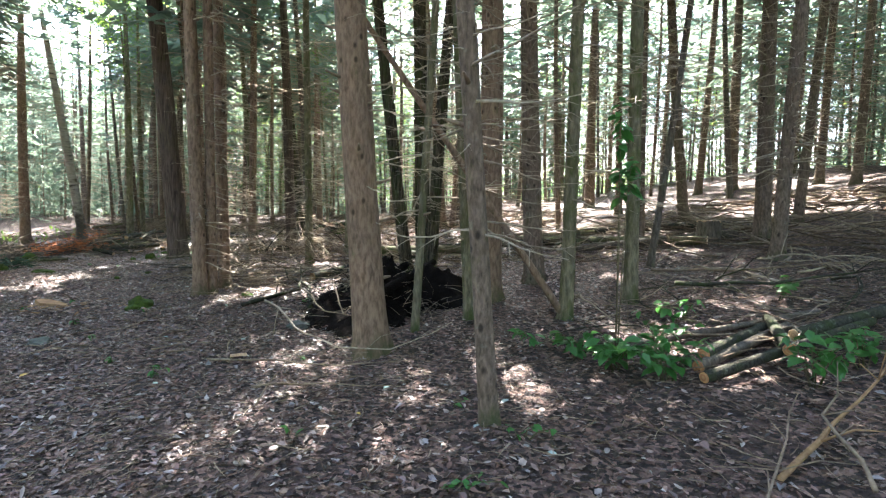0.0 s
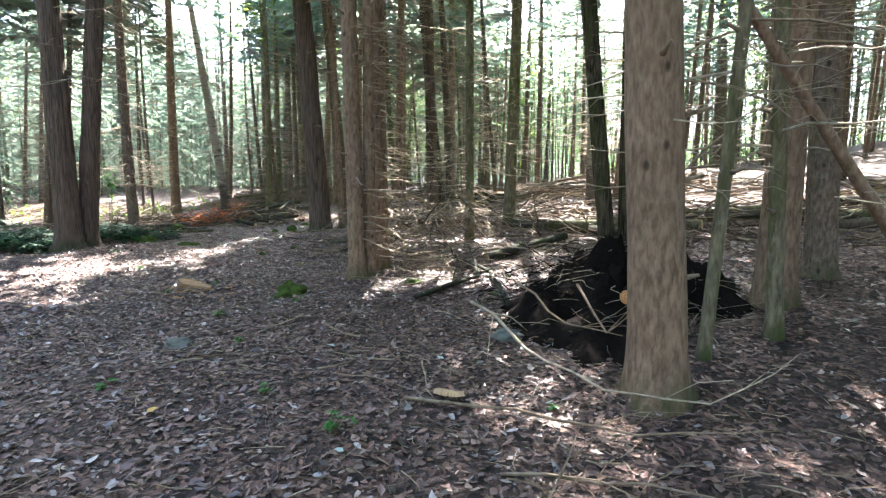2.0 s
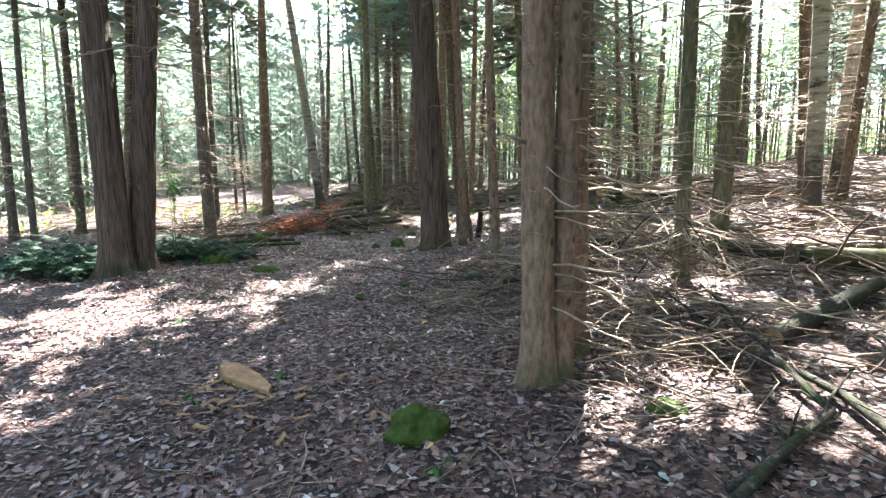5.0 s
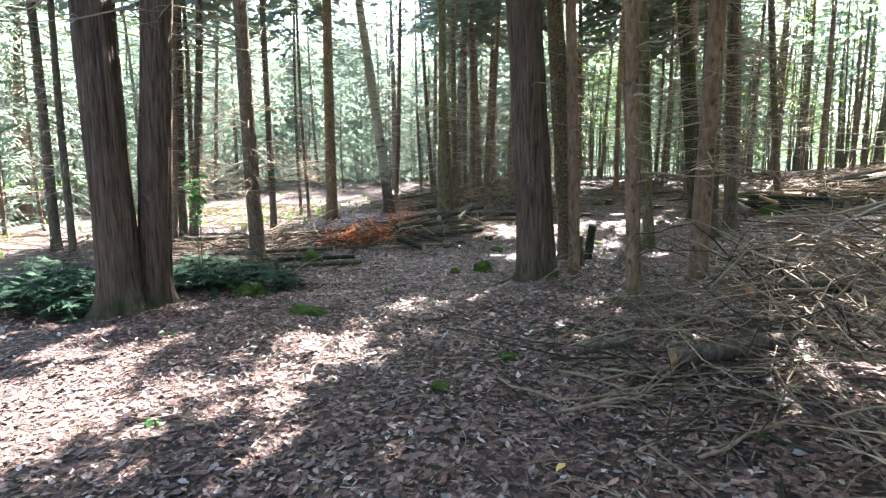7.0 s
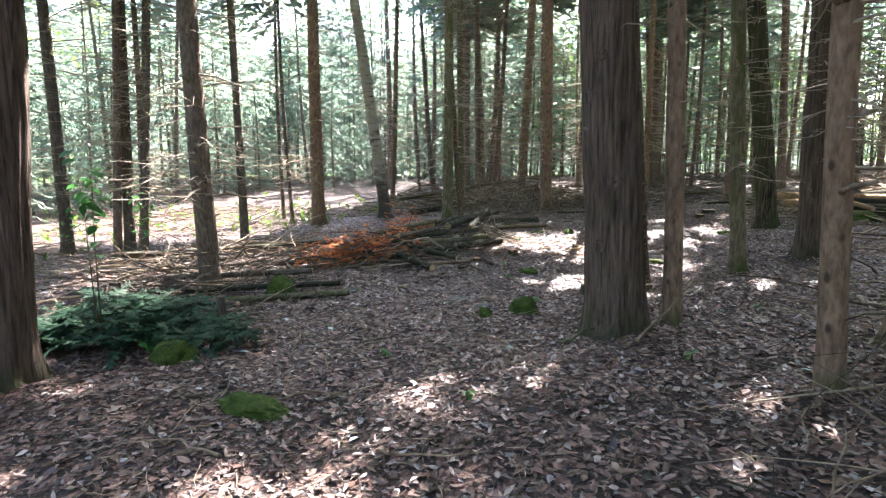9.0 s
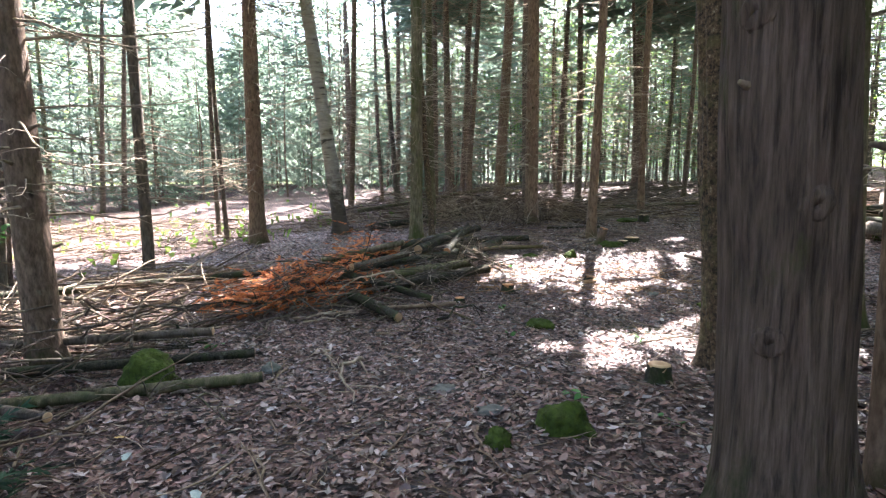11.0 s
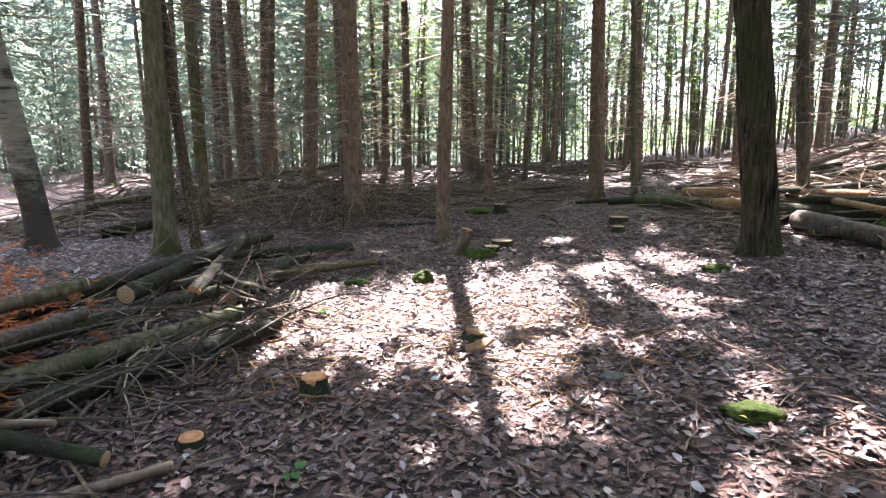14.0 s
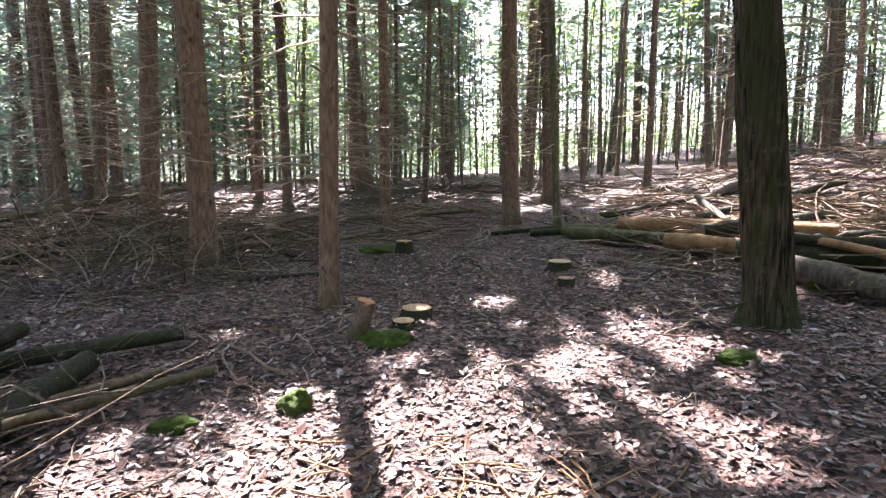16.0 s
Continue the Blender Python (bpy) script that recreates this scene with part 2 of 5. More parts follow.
def tube(geo, pts, radii, sides=5, cap=True, wob=0.0, rng=random):
    """A tapered, bent tube through pts, added to geo = (verts, faces)."""
    V, Fa = geo
    pts = [Vector(p) for p in pts]
    base = len(V)
    d = (pts[-1] - pts[0]).normalized()
    u = d.orthogonal().normalized()
    for i, (p, r) in enumerate(zip(pts, radii)):
        t = (pts[min(i + 1, len(pts) - 1)] - pts[max(i - 1, 0)]).normalized()
        u = (u - t * u.dot(t)).normalized()
        w = t.cross(u)
        for k in range(sides):
            a = 2 * math.pi * k / sides
            rr = r * (1 + (rng.uniform(-wob, wob) if wob else 0))
            V.append(p + u * (math.cos(a) * rr) + w * (math.sin(a) * rr))
    for i in range(len(pts) - 1):
        for k in range(sides):
            a, b = base + i * sides + k, base + i * sides + (k + 1) % sides
            Fa.append((a, b, b + sides, a + sides))
    if cap:
        n = len(pts) - 1
        Fa.append(tuple(base + k for k in reversed(range(sides))))
        Fa.append(tuple(base + n * sides + k for k in range(sides)))
    return geo


def ground(x, y):
    """Height of the forest floor: a slope that climbs to +x, with low swells."""
    u = (min(max(x, -24), 14) + 5) / 15
    v = (min(max(y, -2), 38) - 15) / 15
    z = 0.344 + 0.837 * u + 0.653 * v + 0.721 * u * u + 0.507 * u * v + 0.126 * v * v + 0.234 * u ** 3 - 0.11 * u * u * v - 0.437 * u * v * v - 0.064 * v ** 3
    for bx, by, h in HILLS:
        q = ((x - bx) ** 2 + (y - by) ** 2) / 9.68
        if q < 9:
            z += h * math.exp(-q)
    return z


HILLS = ((1.8, 28, 0.58), (-4.8, 12.8, 0.14), (-6.8, 17.6, -0.1), (-20, 5, -0.16), (-11.9, 26, 0.15), (-8.2, 26.5, -0.13), (12, 30, -0.14), (2.3, 4.6, -0.07), (-11.9, 21, 0.09), (-2, 0, 0.08), (0.2, 18.2, 0.1), (-10.6, 10.9, 0.1))


def surface(x, y):
    """The floor with its small bumps."""
    return ground(x, y) + 0.05 * noise.noise((x * 0.7, y * 0.7, 3)) + 0.03 * noise.noise((x * 2.3, y * 2.3, 7))


def path_gap(x, y, line=None):
    """Distance from the trodden line."""
    best = 99
    line = line or TRAIL
    for (ax, ay), (bx, by) in zip(line, line[1:]):
        f = min(max(((x - ax) * (bx - ax) + (y - ay) * (by - ay)) / ((bx - ax) ** 2 + (by - ay) ** 2), 0), 1)
        best = min(best, math.hypot(x - ax - f * (bx - ax), y - ay - f * (by - ay)))
    return best


WALKED = ((1.5, -3), (0, 0), (-2.8, 4.5), (-5.2, 8.1), (-7.4, 12.4), (-8.1, 15.3), (-8.1, 19))
TRAIL = ((1.5, -3), (0, 0), (-2.8, 4.5), (-5.2, 8.1), (-7.4, 12.4), (-8.1, 15.3), (-8.2, 17), (-7.6, 22), (-7, 28))


# ---- the forest floor ----
def axis(lo, hi, step, far):
    a = list(np.arange(lo, hi + 1e-6, step))
    out, d = [], step
    x = hi
    while x < far:
        d *= 1.35
        x += d
        out.append(x)
    left, d, x = [], step, lo
    while x > -far:
        d *= 1.35
        x -= d
        left.append(x)
    return left[::-1] + a + out


def forest_floor():
    xs, ys = axis(-16, 8, 0.16, 420), axis(-1, 30, 0.16, 420)
    V = [(x, y, surface(x, y)) for y in ys for x in xs]
    n = len(xs)
    Fa = [(j * n + i, j * n + i + 1, (j + 1) * n + i + 1, (j + 1) * n + i) for j in range(len(ys) - 1) for i in range(n - 1)]
    cx = lambda f: sum(V[k][0] for k in f) / 4
    cy = lambda f: sum(V[k][1] for k in f) / 4
    idx = [1 if math.hypot(cx(f) + 6, cy(f) - 14) > 58 else 0 for f in Fa]
    ob = new("ground", mesh_of("ground", V, Fa, [SOIL, FIELD], idx))
    return tagged(ob, "brown leaf litter over dark forest soil", "ground", kind="structure")


forest_floor()


# ---- trees ----
FLECKS = []


def fleck(x, y, rx, ry=None):
    """A gap in the canopy, by the spot of sun that it leaves on the floor."""
    FLECKS.append((x, y, rx, ry or rx, ground(x, y)))


def in_gap(p, pad=0.39):
    for x, y, rx, ry, z in FLECKS:
        k = (p.z - z) / SUN.z
        qx, qy = p.x - SUN.x * k - x, p.y - SUN.y * k - y
        if (qx / max(rx + pad, 0.03)) ** 2 + (qy / max(ry + pad, 0.03)) ** 2 < 1 + 0.4 * noise.noise(p * 1.4):
            return True
    return False


def spray(geo, o, d, length, width, rng, pairs=4, up=None, slim=0.55):
    """One flat spray of needles: a row of slim leaflets along a stem."""
    V, Fa = geo
    side = d.cross(up or Vector((rng.uniform(-0.4, 0.4), rng.uniform(-0.4, 0.4), 1))).normalized()
    for i in range(pairs):
        f = (i + 0.5) / pairs
        w = width * (1.05 - f * 0.8)
        a = o + d * (length * f)
        t = d * (length * slim / pairs)
        for s in (-1, 1):
            tip = a + side * (s * w) + d * (length * 0.22) + Vector((0, 0, rng.uniform(-0.12, 0.06) * length))
            b = len(V)
            V += [a - t, a + t, tip]
            Fa.append((b, b + 1, b + 2))


def leaf_fan(geo, o, size, rng, count=5):
    """A loose bunch of broad leaves."""
    V, Fa = geo
    for _ in range(count):
        c = o + Vector((rng.gauss(0, 1), rng.gauss(0, 1), rng.gauss(0, 0.7))) * size
        d = Vector((rng.uniform(-1, 1), rng.uniform(-1, 1), rng.uniform(-0.5, 0.3))).normalized()
        s = d.cross(Vector((rng.uniform(-0.5, 0.5), rng.uniform(-0.5, 0.5), 1))).normalized()
        l = rng.uniform(0.09, 0.15)
        b = len(V)
        V += [c, c + d * l * 0.45 + s * l * 0.32, c + d * l, c + d * l * 0.45 - s * l * 0.32]
        Fa.append((b, b + 1, b + 2, b + 3))


def axis_at(h, lean, bend, height):
    f = h / height
    return Vector((lean[0] * h + bend[0] * math.sin(f * 5), lean[1] * h + bend[1] * math.sin(f * 4), h))


def trunk_mesh(r, height, lean, bend, rng, sides=14, flare=0.5, lumps=0.05, ridges=0.0):
    geo = ([], [])
    hs = [-0.25, -0.05, 0.06, 0.15, 0.27, 0.42, 0.65, 0.95, 1.3, 1.7, 2.1, 2.6, 3.1, 3.7, 4.4, 5.3, 6.5, 8, 10, height]
    if ridges:
        hs = hs[:6] + [0.42 + 0.14 * k for k in range(1, 22)] + hs[13:]
    ph = [rng.uniform(0, 6.3) for _ in range(4)]
    V, Fa = geo
    for h in hs:
        c = axis_at(max(h, 0), lean, bend, height)
        c.z = h
        taper = max(1 - 0.035 * h - 0.6 * (h / height) ** 3, 0.1)
        fl = flare * math.exp(-max(h, -0.05) / 0.16)
        for k in range(sides):
            a = 2 * math.pi * k / sides
            ridge = 0.55 + 0.45 * math.cos(4 * a + ph[0]) * math.cos(a + ph[1]) + 0.35 * math.cos(3 * a + ph[2])
            rr = r * (taper + fl * max(ridge, 0) + lumps * noise.noise((math.cos(a) * 2 + ph[3], math.sin(a) * 2, h * 1.6)))
            if ridges:
                rr += r * ridges * (abs(noise.noise((math.cos(a) * 7 + ph[3], math.sin(a) * 7, h * 0.55))) + 0.5 * noise.noise((math.cos(a) * 15, math.sin(a) * 15 + ph[2], h * 1.3)))
            V.append((c.x + math.cos(a) * rr, c.y + math.sin(a) * rr, c.z))
    for i in range(len(hs) - 1):
        for k in range(sides):
            a, b = i * sides + k, i * sides + (k + 1) % sides
            Fa.append((a, b, b + sides, a + sides))
    return geo


def dead_limb(geo, o, ang, length, thick, rng, droop=0.12, subs=3, n=4):
    """A bare lower bough: level at first, sagging outwards and lifting at its tip, with side twigs in its own plane."""
    d = Vector((math.cos(ang), math.sin(ang), rng.uniform(-0.05, 0.30)))
    sag, sway = droop * rng.uniform(0.6, 2.2), rng.uniform(-0.12, 0.12)
    p, pts, rad = Vector(o), [Vector(o)], [thick]
    for i in range(n):
        f = (i + 0.5) / n
        d = (d + Vector((-d.y * sway + rng.uniform(-0.07, 0.07), d.x * sway + rng.uniform(-0.07, 0.07), (-sag if f < 0.62 else 0.9 * sag) + rng.uniform(-0.06, 0.06)))).normalized()
        p = p + d * (length / n)
        pts.append(p)
        rad.append(thick * (1 - 0.82 * (i + 1) / n))
    tube(geo, pts, rad, 3, False)
    for k in range(subs):
        f = 0.25 + 0.7 * (k + rng.random()) / subs
        i = min(int(f * n), n - 1)
        q = pts[i].lerp(pts[i + 1], f * n - i)
        w = (pts[i + 1] - pts[i]).normalized()
        side = Vector((-w.y, w.x, 0)) * (1 if (k + int(ang * 7)) % 2 else -1)
        e = (w * rng.uniform(0.5, 1.0) + side * rng.uniform(0.6, 1.1) + Vector((0, 0, rng.uniform(-0.35, 0.15)))).normalized()
        l = length * rng.uniform(0.14, 0.34) * (1.15 - 0.6 * f)
        m = q + e * l * 0.5 + Vector((0, 0, rng.uniform(-0.02, 0.03)))
        tube(geo, [q, m, m + e * l * 0.5 + Vector((0, 0, -0.12 * l))], [rad[i] * 0.55, rad[i] * 0.4, 0.0012], 3, False)


def crown_mesh(geo, base, height, lean, bend, low, radius, n, rng, world_at=None, kind="needles", size=1.0, pairs=4, slim=0.55):
    for _ in range(n):
        f = rng.random() ** 0.8
        h = low + (height - low) * f
        reach = radius * (1.0 - 0.75 * f) * rng.uniform(0.25, 1.0)
        a = rng.uniform(0, 6.283)
        o = axis_at(h, lean, bend, height) + Vector((math.cos(a) * reach, math.sin(a) * reach, -0.25 * reach))
        if world_at and in_gap(o + world_at):
            continue
        if kind == "needles":
            spray(geo, o, Vector((math.cos(a + rng.uniform(-0.7, 0.7)), math.sin(a + rng.uniform(-0.7, 0.7)), rng.uniform(-0.45, 0.15))).normalized(), 0.75 * size, 0.26 * size, rng, pairs, None, slim)
        else:
            leaf_fan(geo, o, 0.35 * size, rng, 8)


LABELS = {
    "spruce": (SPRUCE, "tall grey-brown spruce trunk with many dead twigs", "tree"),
    "warm": (BROWN, "reddish-brown spruce trunk with snapped branch stubs", "tree"),
    "cedar": (CEDAR, "stout cedar with shaggy vertical strips of bark", "tree"),
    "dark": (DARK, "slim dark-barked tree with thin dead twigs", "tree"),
    "mossy": (MOSSY, "slim hardwood trunk coated with green moss", "tree"),
    "furrow": (FURROW, "hardwood with deeply furrowed bark and mossy foot", "tree"),
    "birch": (BIRCH, "leaning pale birch with dark bands", "tree"),
    "cherry": (CHERRY, "tree with dark ringed bark and lichen", "tree"),
}
SPOTS = []
serial = 0


def tree(x, y, r, lean=(0, 0), kind="spruce", height=None, twigs=34, low=1.2, crown=None, sink=0.0, reach=1.45, stubs=6):
    """One tree: trunk, dead limbs, broken stubs and a crown high up."""
    global serial
    serial += 1
    rng = random.Random(serial * 77 + 5)
    mat, label, cat = LABELS[kind]
    height = height or rng.uniform(12, 16) * (0.75 if r < 0.08 else 1)
    bend = (rng.uniform(-1, 1) * 0.06, rng.uniform(-1, 1) * 0.06)
    lean = tuple(lean)
    if path_gap(x, y, WALKED) < 2.2:
        reach *= 0.65
    at = Vector((x, y, surface(x, y) - sink))
    top = tagged(new(kind_name(kind)), label, cat, "forest trees")
    top.location = at
    rough = kind in ("cedar", "furrow", "cherry")
    part("trunk", trunk_mesh(r, height, lean, bend, rng, 72 if rough else 18 if r > 0.1 else 12, 0.55 if r > 0.08 else 0.35, 0.09 if rough else 0.06, 0.16 if rough else 0.0), mat, top)
    if kind == "cedar":
        for h, a in ((0.75, 4.4), (1.25, 5.0), (1.9, 4.1), (2.2, 4.7)):
            c = axis_at(h, lean, bend, height)
            d = Vector((math.cos(a), math.sin(a), -0.1))
            s = r * (1 - 0.035 * h)
            q = rng.uniform(0.028, 0.05)
            part("knot", tube(([], []), [c + d * s * 0.8, c + d * (s + 0.004), c + d * (s + 0.018), c + d * (s + 0.012)], [q * 1.7, q * 1.35, q, q * 0.35], 10, True, 0.12, rng), CEDAR, top, "dark rounded knot")
    if twigs:
        g = ([], [])
        near = path_gap(x, y) < 2.7
        for _ in range(int(twigs * 3.0)):
            if near and g[0]:
                part("dead_branch", g, LIMB, top)
                g = ([], [])
            h = low + (7.5 - low) * rng.random() ** 1.15
            big = rng.random()
            o, a = axis_at(h, lean, bend, height), rng.uniform(0, 6.283)
            if h > 2.2 and in_gap(at + o + Vector((math.cos(a), math.sin(a), 0)) * 0.9, 0.15):
                continue
            if h < 4.5 and path_gap(x + o.x + 1.9 * math.cos(a), y + o.y + 1.9 * math.sin(a), WALKED) < 1.5:
                if rng.random() < 0.65:
                    continue
                big = 0.1
            dead_limb(g, o, a, r + reach * (0.35 + 1.0 * big ** 1.5) * (0.6 + 0.10 * h), 0.005 + 0.009 * big * big + r * 0.012, rng, subs=(5 if big > 0.35 else 2) if path_gap(x, y, WALKED) < 8 else 2)
        if near:
            part("dead_branch", g, LIMB, top)
        else:
            tagged(part("dead_branches", g, LIMB, top, "thin bare grey dead branches"), kind="stuff")
    if stubs:
        for i in range(stubs):
            h = rng.uniform(0.7, 4.2)
            a = rng.uniform(0, 6.283)
            c = axis_at(h, lean, bend, height)
            d = Vector((math.cos(a), math.sin(a), 0.25))
            s = r * (1 - 0.035 * h)
            part("branch_stub", tube(([], []), [c + d * s * 0.85, c + d * (s + 0.03), c + d * (s + rng.uniform(0.05, 0.16))], [0.022, 0.015, 0.010], 6), TWIG, top)
    if crown != 0:
        g = ([], [])
        broad = kind in ("birch", "cherry", "furrow", "mossy")
        crown_mesh(g, at, height, lean, bend, 7.2 if r > 0.08 else 5.5, 2.4 if r > 0.08 else 1.5, int((crown or (470 if r > 0.08 else 260)) * (0.33 if broad else 0.6 if path_gap(x, y) < 9 else 1.0)), rng, at, "leaves" if broad else "needles", 1.0 if broad else 1.42 if path_gap(x, y) < 9 else 1.1, 3)
        part("crown", g, BROADLEAF if broad else NEEDLES, top, "green foliage high above the bare trunk", False)
    SPOTS.append((x, y))
    return top


def kind_name(kind):
    return {"spruce": "spruce_tree", "warm": "spruce_tree", "cedar": "cedar_tree", "dark": "young_tree", "mossy": "mossy_tree", "furrow": "hardwood_tree", "birch": "birch_tree", "cherry": "cherry_tree"}[kind]


fleck(0.1, 3.35, 0, 0.6)
fleck(-2.72, 8.5, 0, 0.2)
fleck(-3.3, 8.2, -0.08, 0.3)
fleck(-3.4, 11.2, 0.5, 0.6)
fleck(-8.3, 8.9, 0.95, 0.4)
fleck(-8.4, 9.5, 0.5, 0.3)
fleck(-7.7, 10.9, 0.1, 0.05)
fleck(-6.2, 9.5, -0.05, 0)
fleck(-7.5, 12, 0.05, 0.02)
fleck(-9.25, 18.35, 0.65, 0.6)
fleck(-8.6, 18.3, 0.45, 0.55)
fleck(-6.5, 17.7, -0.05, -0.15)
fleck(-7.85, 19, 0.10, 0.15)
fleck(-7.05, 15.9, 0.37, 0.22)
fleck(-6.25, 18.7, 0.10, 0.10)
fleck(-6.75, 19.8, 0.14, -0.16)
fleck(-6, 20.7, 0.3, 0.45)
fleck(-2, 25.8, 1.5, 1.2)
fleck(-0.5, 26.8, 1.6, 1.2)
fleck(2, 28, 2, 2)
fleck(-9.1, 19.25, 0.8, 0.3)
fleck(-0.5, 26, 2.2, 1.6)
fleck(-3, 22.6, 0.8, 0.7)
fleck(-1.6, 28.3, 1.6, 1.2)
fleck(-2, 24.5, 1, 1)
fleck(-19.5, 20, 3, 2.4)
fleck(-22, 25, 4, 3)
fleck(-17, 18, 1.4, 1.2)
fleck(9, 13.4, 2, 1.5)
fleck(1.5, 20, 2, 1.4)
fleck(-1.5, 17, 1, 0.8)
fleck(3, 15, 1.2, 1)
fleck(-12, 16, 0.6, 0.4)
fleck(-14.5, 14.5, 1.2, 0.8)
fleck(-5.2, 16, 0.35, 0.3)
fleck(-7.23, 15.81, 0.3, 0.3)
fleck(-7.68, 16.32, -0.05, 0.00)
fleck(-7.84, 16.74, -0.05, 0.10)
fleck(-7.1, 16.2, 0.02, -0.08)
fleck(-7.57, 10.75, 0.48, 0.28)
fleck(-9.29, 18.46, 0.38, 0.28)
fleck(-3.44, 8.49, 0.13, 0.48)
fleck(-2.83, 8.57, 0.28, 0.38)
fleck(0.41, 13.66, 0.58, 0.58)
fleck(-1.11, 13.49, 0.58, 0.48)
fleck(-3.40, 11.20, 0.28, 0.28)
fleck(-3.80, 7.24, 0.10, 0.08)
fleck(-8.35, 8.87, 0.25, 0.05)
fleck(-8.20, 7.96, 0.25, 0.05)
fleck(-8.87, 19.11, 0.54, 0.54)
fleck(-6.31, 17.36, 0.24, 0.34)
fleck(-7.15, 12.30, -0.01, -0.06)
fleck(-7.67, 10.85, 0.14, 0.04)
fleck(-8.32, 9.50, 0.34, 0.19)
fleck(-6.77, 12.41, -0.01, -0.06)
fleck(-5.82, 14.87, 0.14, 0.14)
fleck(-7.97, 9.91, 0.09, -0.01)
fleck(-9.09, 9.75, 0.14, -0.01)
fleck(-9.16, 19.32, 0.37, 0.17)
fleck(-8.40, 18.19, 0.37, 0.37)
fleck(-7.98, 17.00, 0.12, 0.17)
fleck(-6.93, 19.79, 0.17, -0.08)
fleck(-6.13, 20.77, 0.17, 0.17)
fleck(-7.15, 15.65, 0.37, 0.37)
fleck(-14.32, 19.35, 0.27, 0.17)
fleck(-9.77, 18.60, 0.27, 0.17)
fleck(-7.46, 15.29, 0.27, 0.22)
fleck(-6.17, 16.45, -0.03, -0.03)
fleck(-26.48, 27.18, 1.17, 0.97)
fleck(-7.23, 15.79, 0.27, 0.17)
fleck(-7.07, 15.38, 0.17, 0.17)
fleck(-6.80, 19.90, -0.05, -0.22)
fleck(-6.06, 20.83, 0.00, 0.10)
fleck(-5.69, 21.00, 0.00, 0.00)
fleck(-8.00, 19.36, 0.10, 0.10)
fleck(-9.18, 19.35, 0.20, -0.05)
fleck(-6.15, 19.37, -0.15, -0.20)
fleck(-6.26, 18.83, -0.15, -0.20)
fleck(-5.33, 27.73, 0.40, 0.30)
fleck(0.20, 26.23, 1.30, 1.00)
fleck(-1.89, 27.25, 1.00, 0.60)
fleck(-8.25, 17.36, 0.09, 0.34)
fleck(-8.31, 16.91, 0.14, 0.14)
fleck(-8.89, 18.21, 0.24, 0.14)
fleck(-8.65, 18.89, 0.24, 0.14)
fleck(-6.23, 18.67, 0.04, -0.06)
fleck(-6.30, 17.62, -0.15, -0.20)
fleck(-6.72, 19.95, 0.14, -0.04)
fleck(-7.94, 18.92, 0.04, 0.14)
fleck(-9.17, 18.01, 0.04, 0.04)
SMALL_GAPS = random.Random(55)
for _ in range(70):
    gx, gy, ga, gb = SMALL_GAPS.uniform(-13, 4), SMALL_GAPS.uniform(3, 30), SMALL_GAPS.uniform(-0.26, -0.08), SMALL_GAPS.uniform(-0.26, -0.08)
    if not (-2.6 < gx < 1.2 and 5.8 < gy < 10):
        fleck(gx, gy, ga, gb)

tree(-0.70, 5.35, 0.169, (-0.063, -0.011), "warm", twigs=16, stubs=14, crown=900)
tree(0.32, 3.55, 0.065, (-0.082, -0.006), "spruce", twigs=46, stubs=10, crown=900)
tree(-0.30, 5.97, 0.046, (0.054, 0.004), "mossy", twigs=20)
tree(0.63, 7.40, 0.167, (-0.017, -0.001), "warm", twigs=16, crown=900)
tree(1.42, 8.41, 0.151, (-0.031, -0.006), "spruce", twigs=46, stubs=1, low=2.6, crown=1900)
tree(0.32, 6.49, 0.059, (-0.051, -0.009), "mossy", twigs=20, crown=900)
tree(1.43, 6.24, 0.081, (0.020, 0.004), "mossy", twigs=20, crown=900)
tree(2.36, 6.80, 0.087, (-0.015, 0.000), "mossy", twigs=20, crown=900)
tree(3.33, 8.74, 0.059, (0.110, -0.000), "dark", twigs=46, crown=1900)
tree(6.10, 13.87, 0.131, (-0.091, 0.000), "spruce", twigs=46, crown=1900)
tree(5.72, 9.80, 0.140, (-0.017, 0.000), "spruce", twigs=46, crown=1900)
tree(5.13, 8.35, 0.104, (0.064, -0.000), "spruce", twigs=46, crown=1900)
tree(7.34, 11.33, 0.098, (0.073, -0.000), "spruce", twigs=46, crown=900)
tree(10.04, 19.13, 0.174, (-0.001, 0.000), "spruce", twigs=46)
tree(5.79, 21.74, 0.195, (0.004, -0.000), "spruce", twigs=46, crown=900)
tree(5.70, 17.81, 0.114, (-0.024, 0.000), "spruce", twigs=46, crown=900)
tree(11.40, 16.68, 0.127, (0.037, -0.000), "spruce", twigs=46)
tree(11.49, 15.32, 0.126, (0.032, -0.000), "spruce", twigs=46)
tree(9.21, 19.87, 0.130, (0.045, -0.000), "spruce", twigs=46)
tree(7.44, 35.22, 0.355, (-0.039, 0.000), "spruce", twigs=46)
tree(-3.83, 8.60, 0.110, (-0.013, -0.004), "warm", twigs=50, low=0.5, stubs=10)
tree(-3.70, 8.72, 0.080, (0.007, 0.002), "warm", twigs=40, stubs=10)
tree(-3.68, 9.17, 0.100, (-0.004, -0.001), "warm", twigs=60, low=0.5)
tree(-2.86, 11.70, 0.083, (-0.011, -0.003), "mossy", twigs=60, low=0.5, crown=1900)
tree(-2.33, 13.60, 0.128, (0.008, 0.002), "mossy", twigs=20, crown=1900)
tree(-0.42, 17.31, 0.158, (-0.035, -0.010), "birch", twigs=46, crown=900)
tree(0.30, 18.30, 0.101, (0.064, 0.019), "spruce", twigs=46)
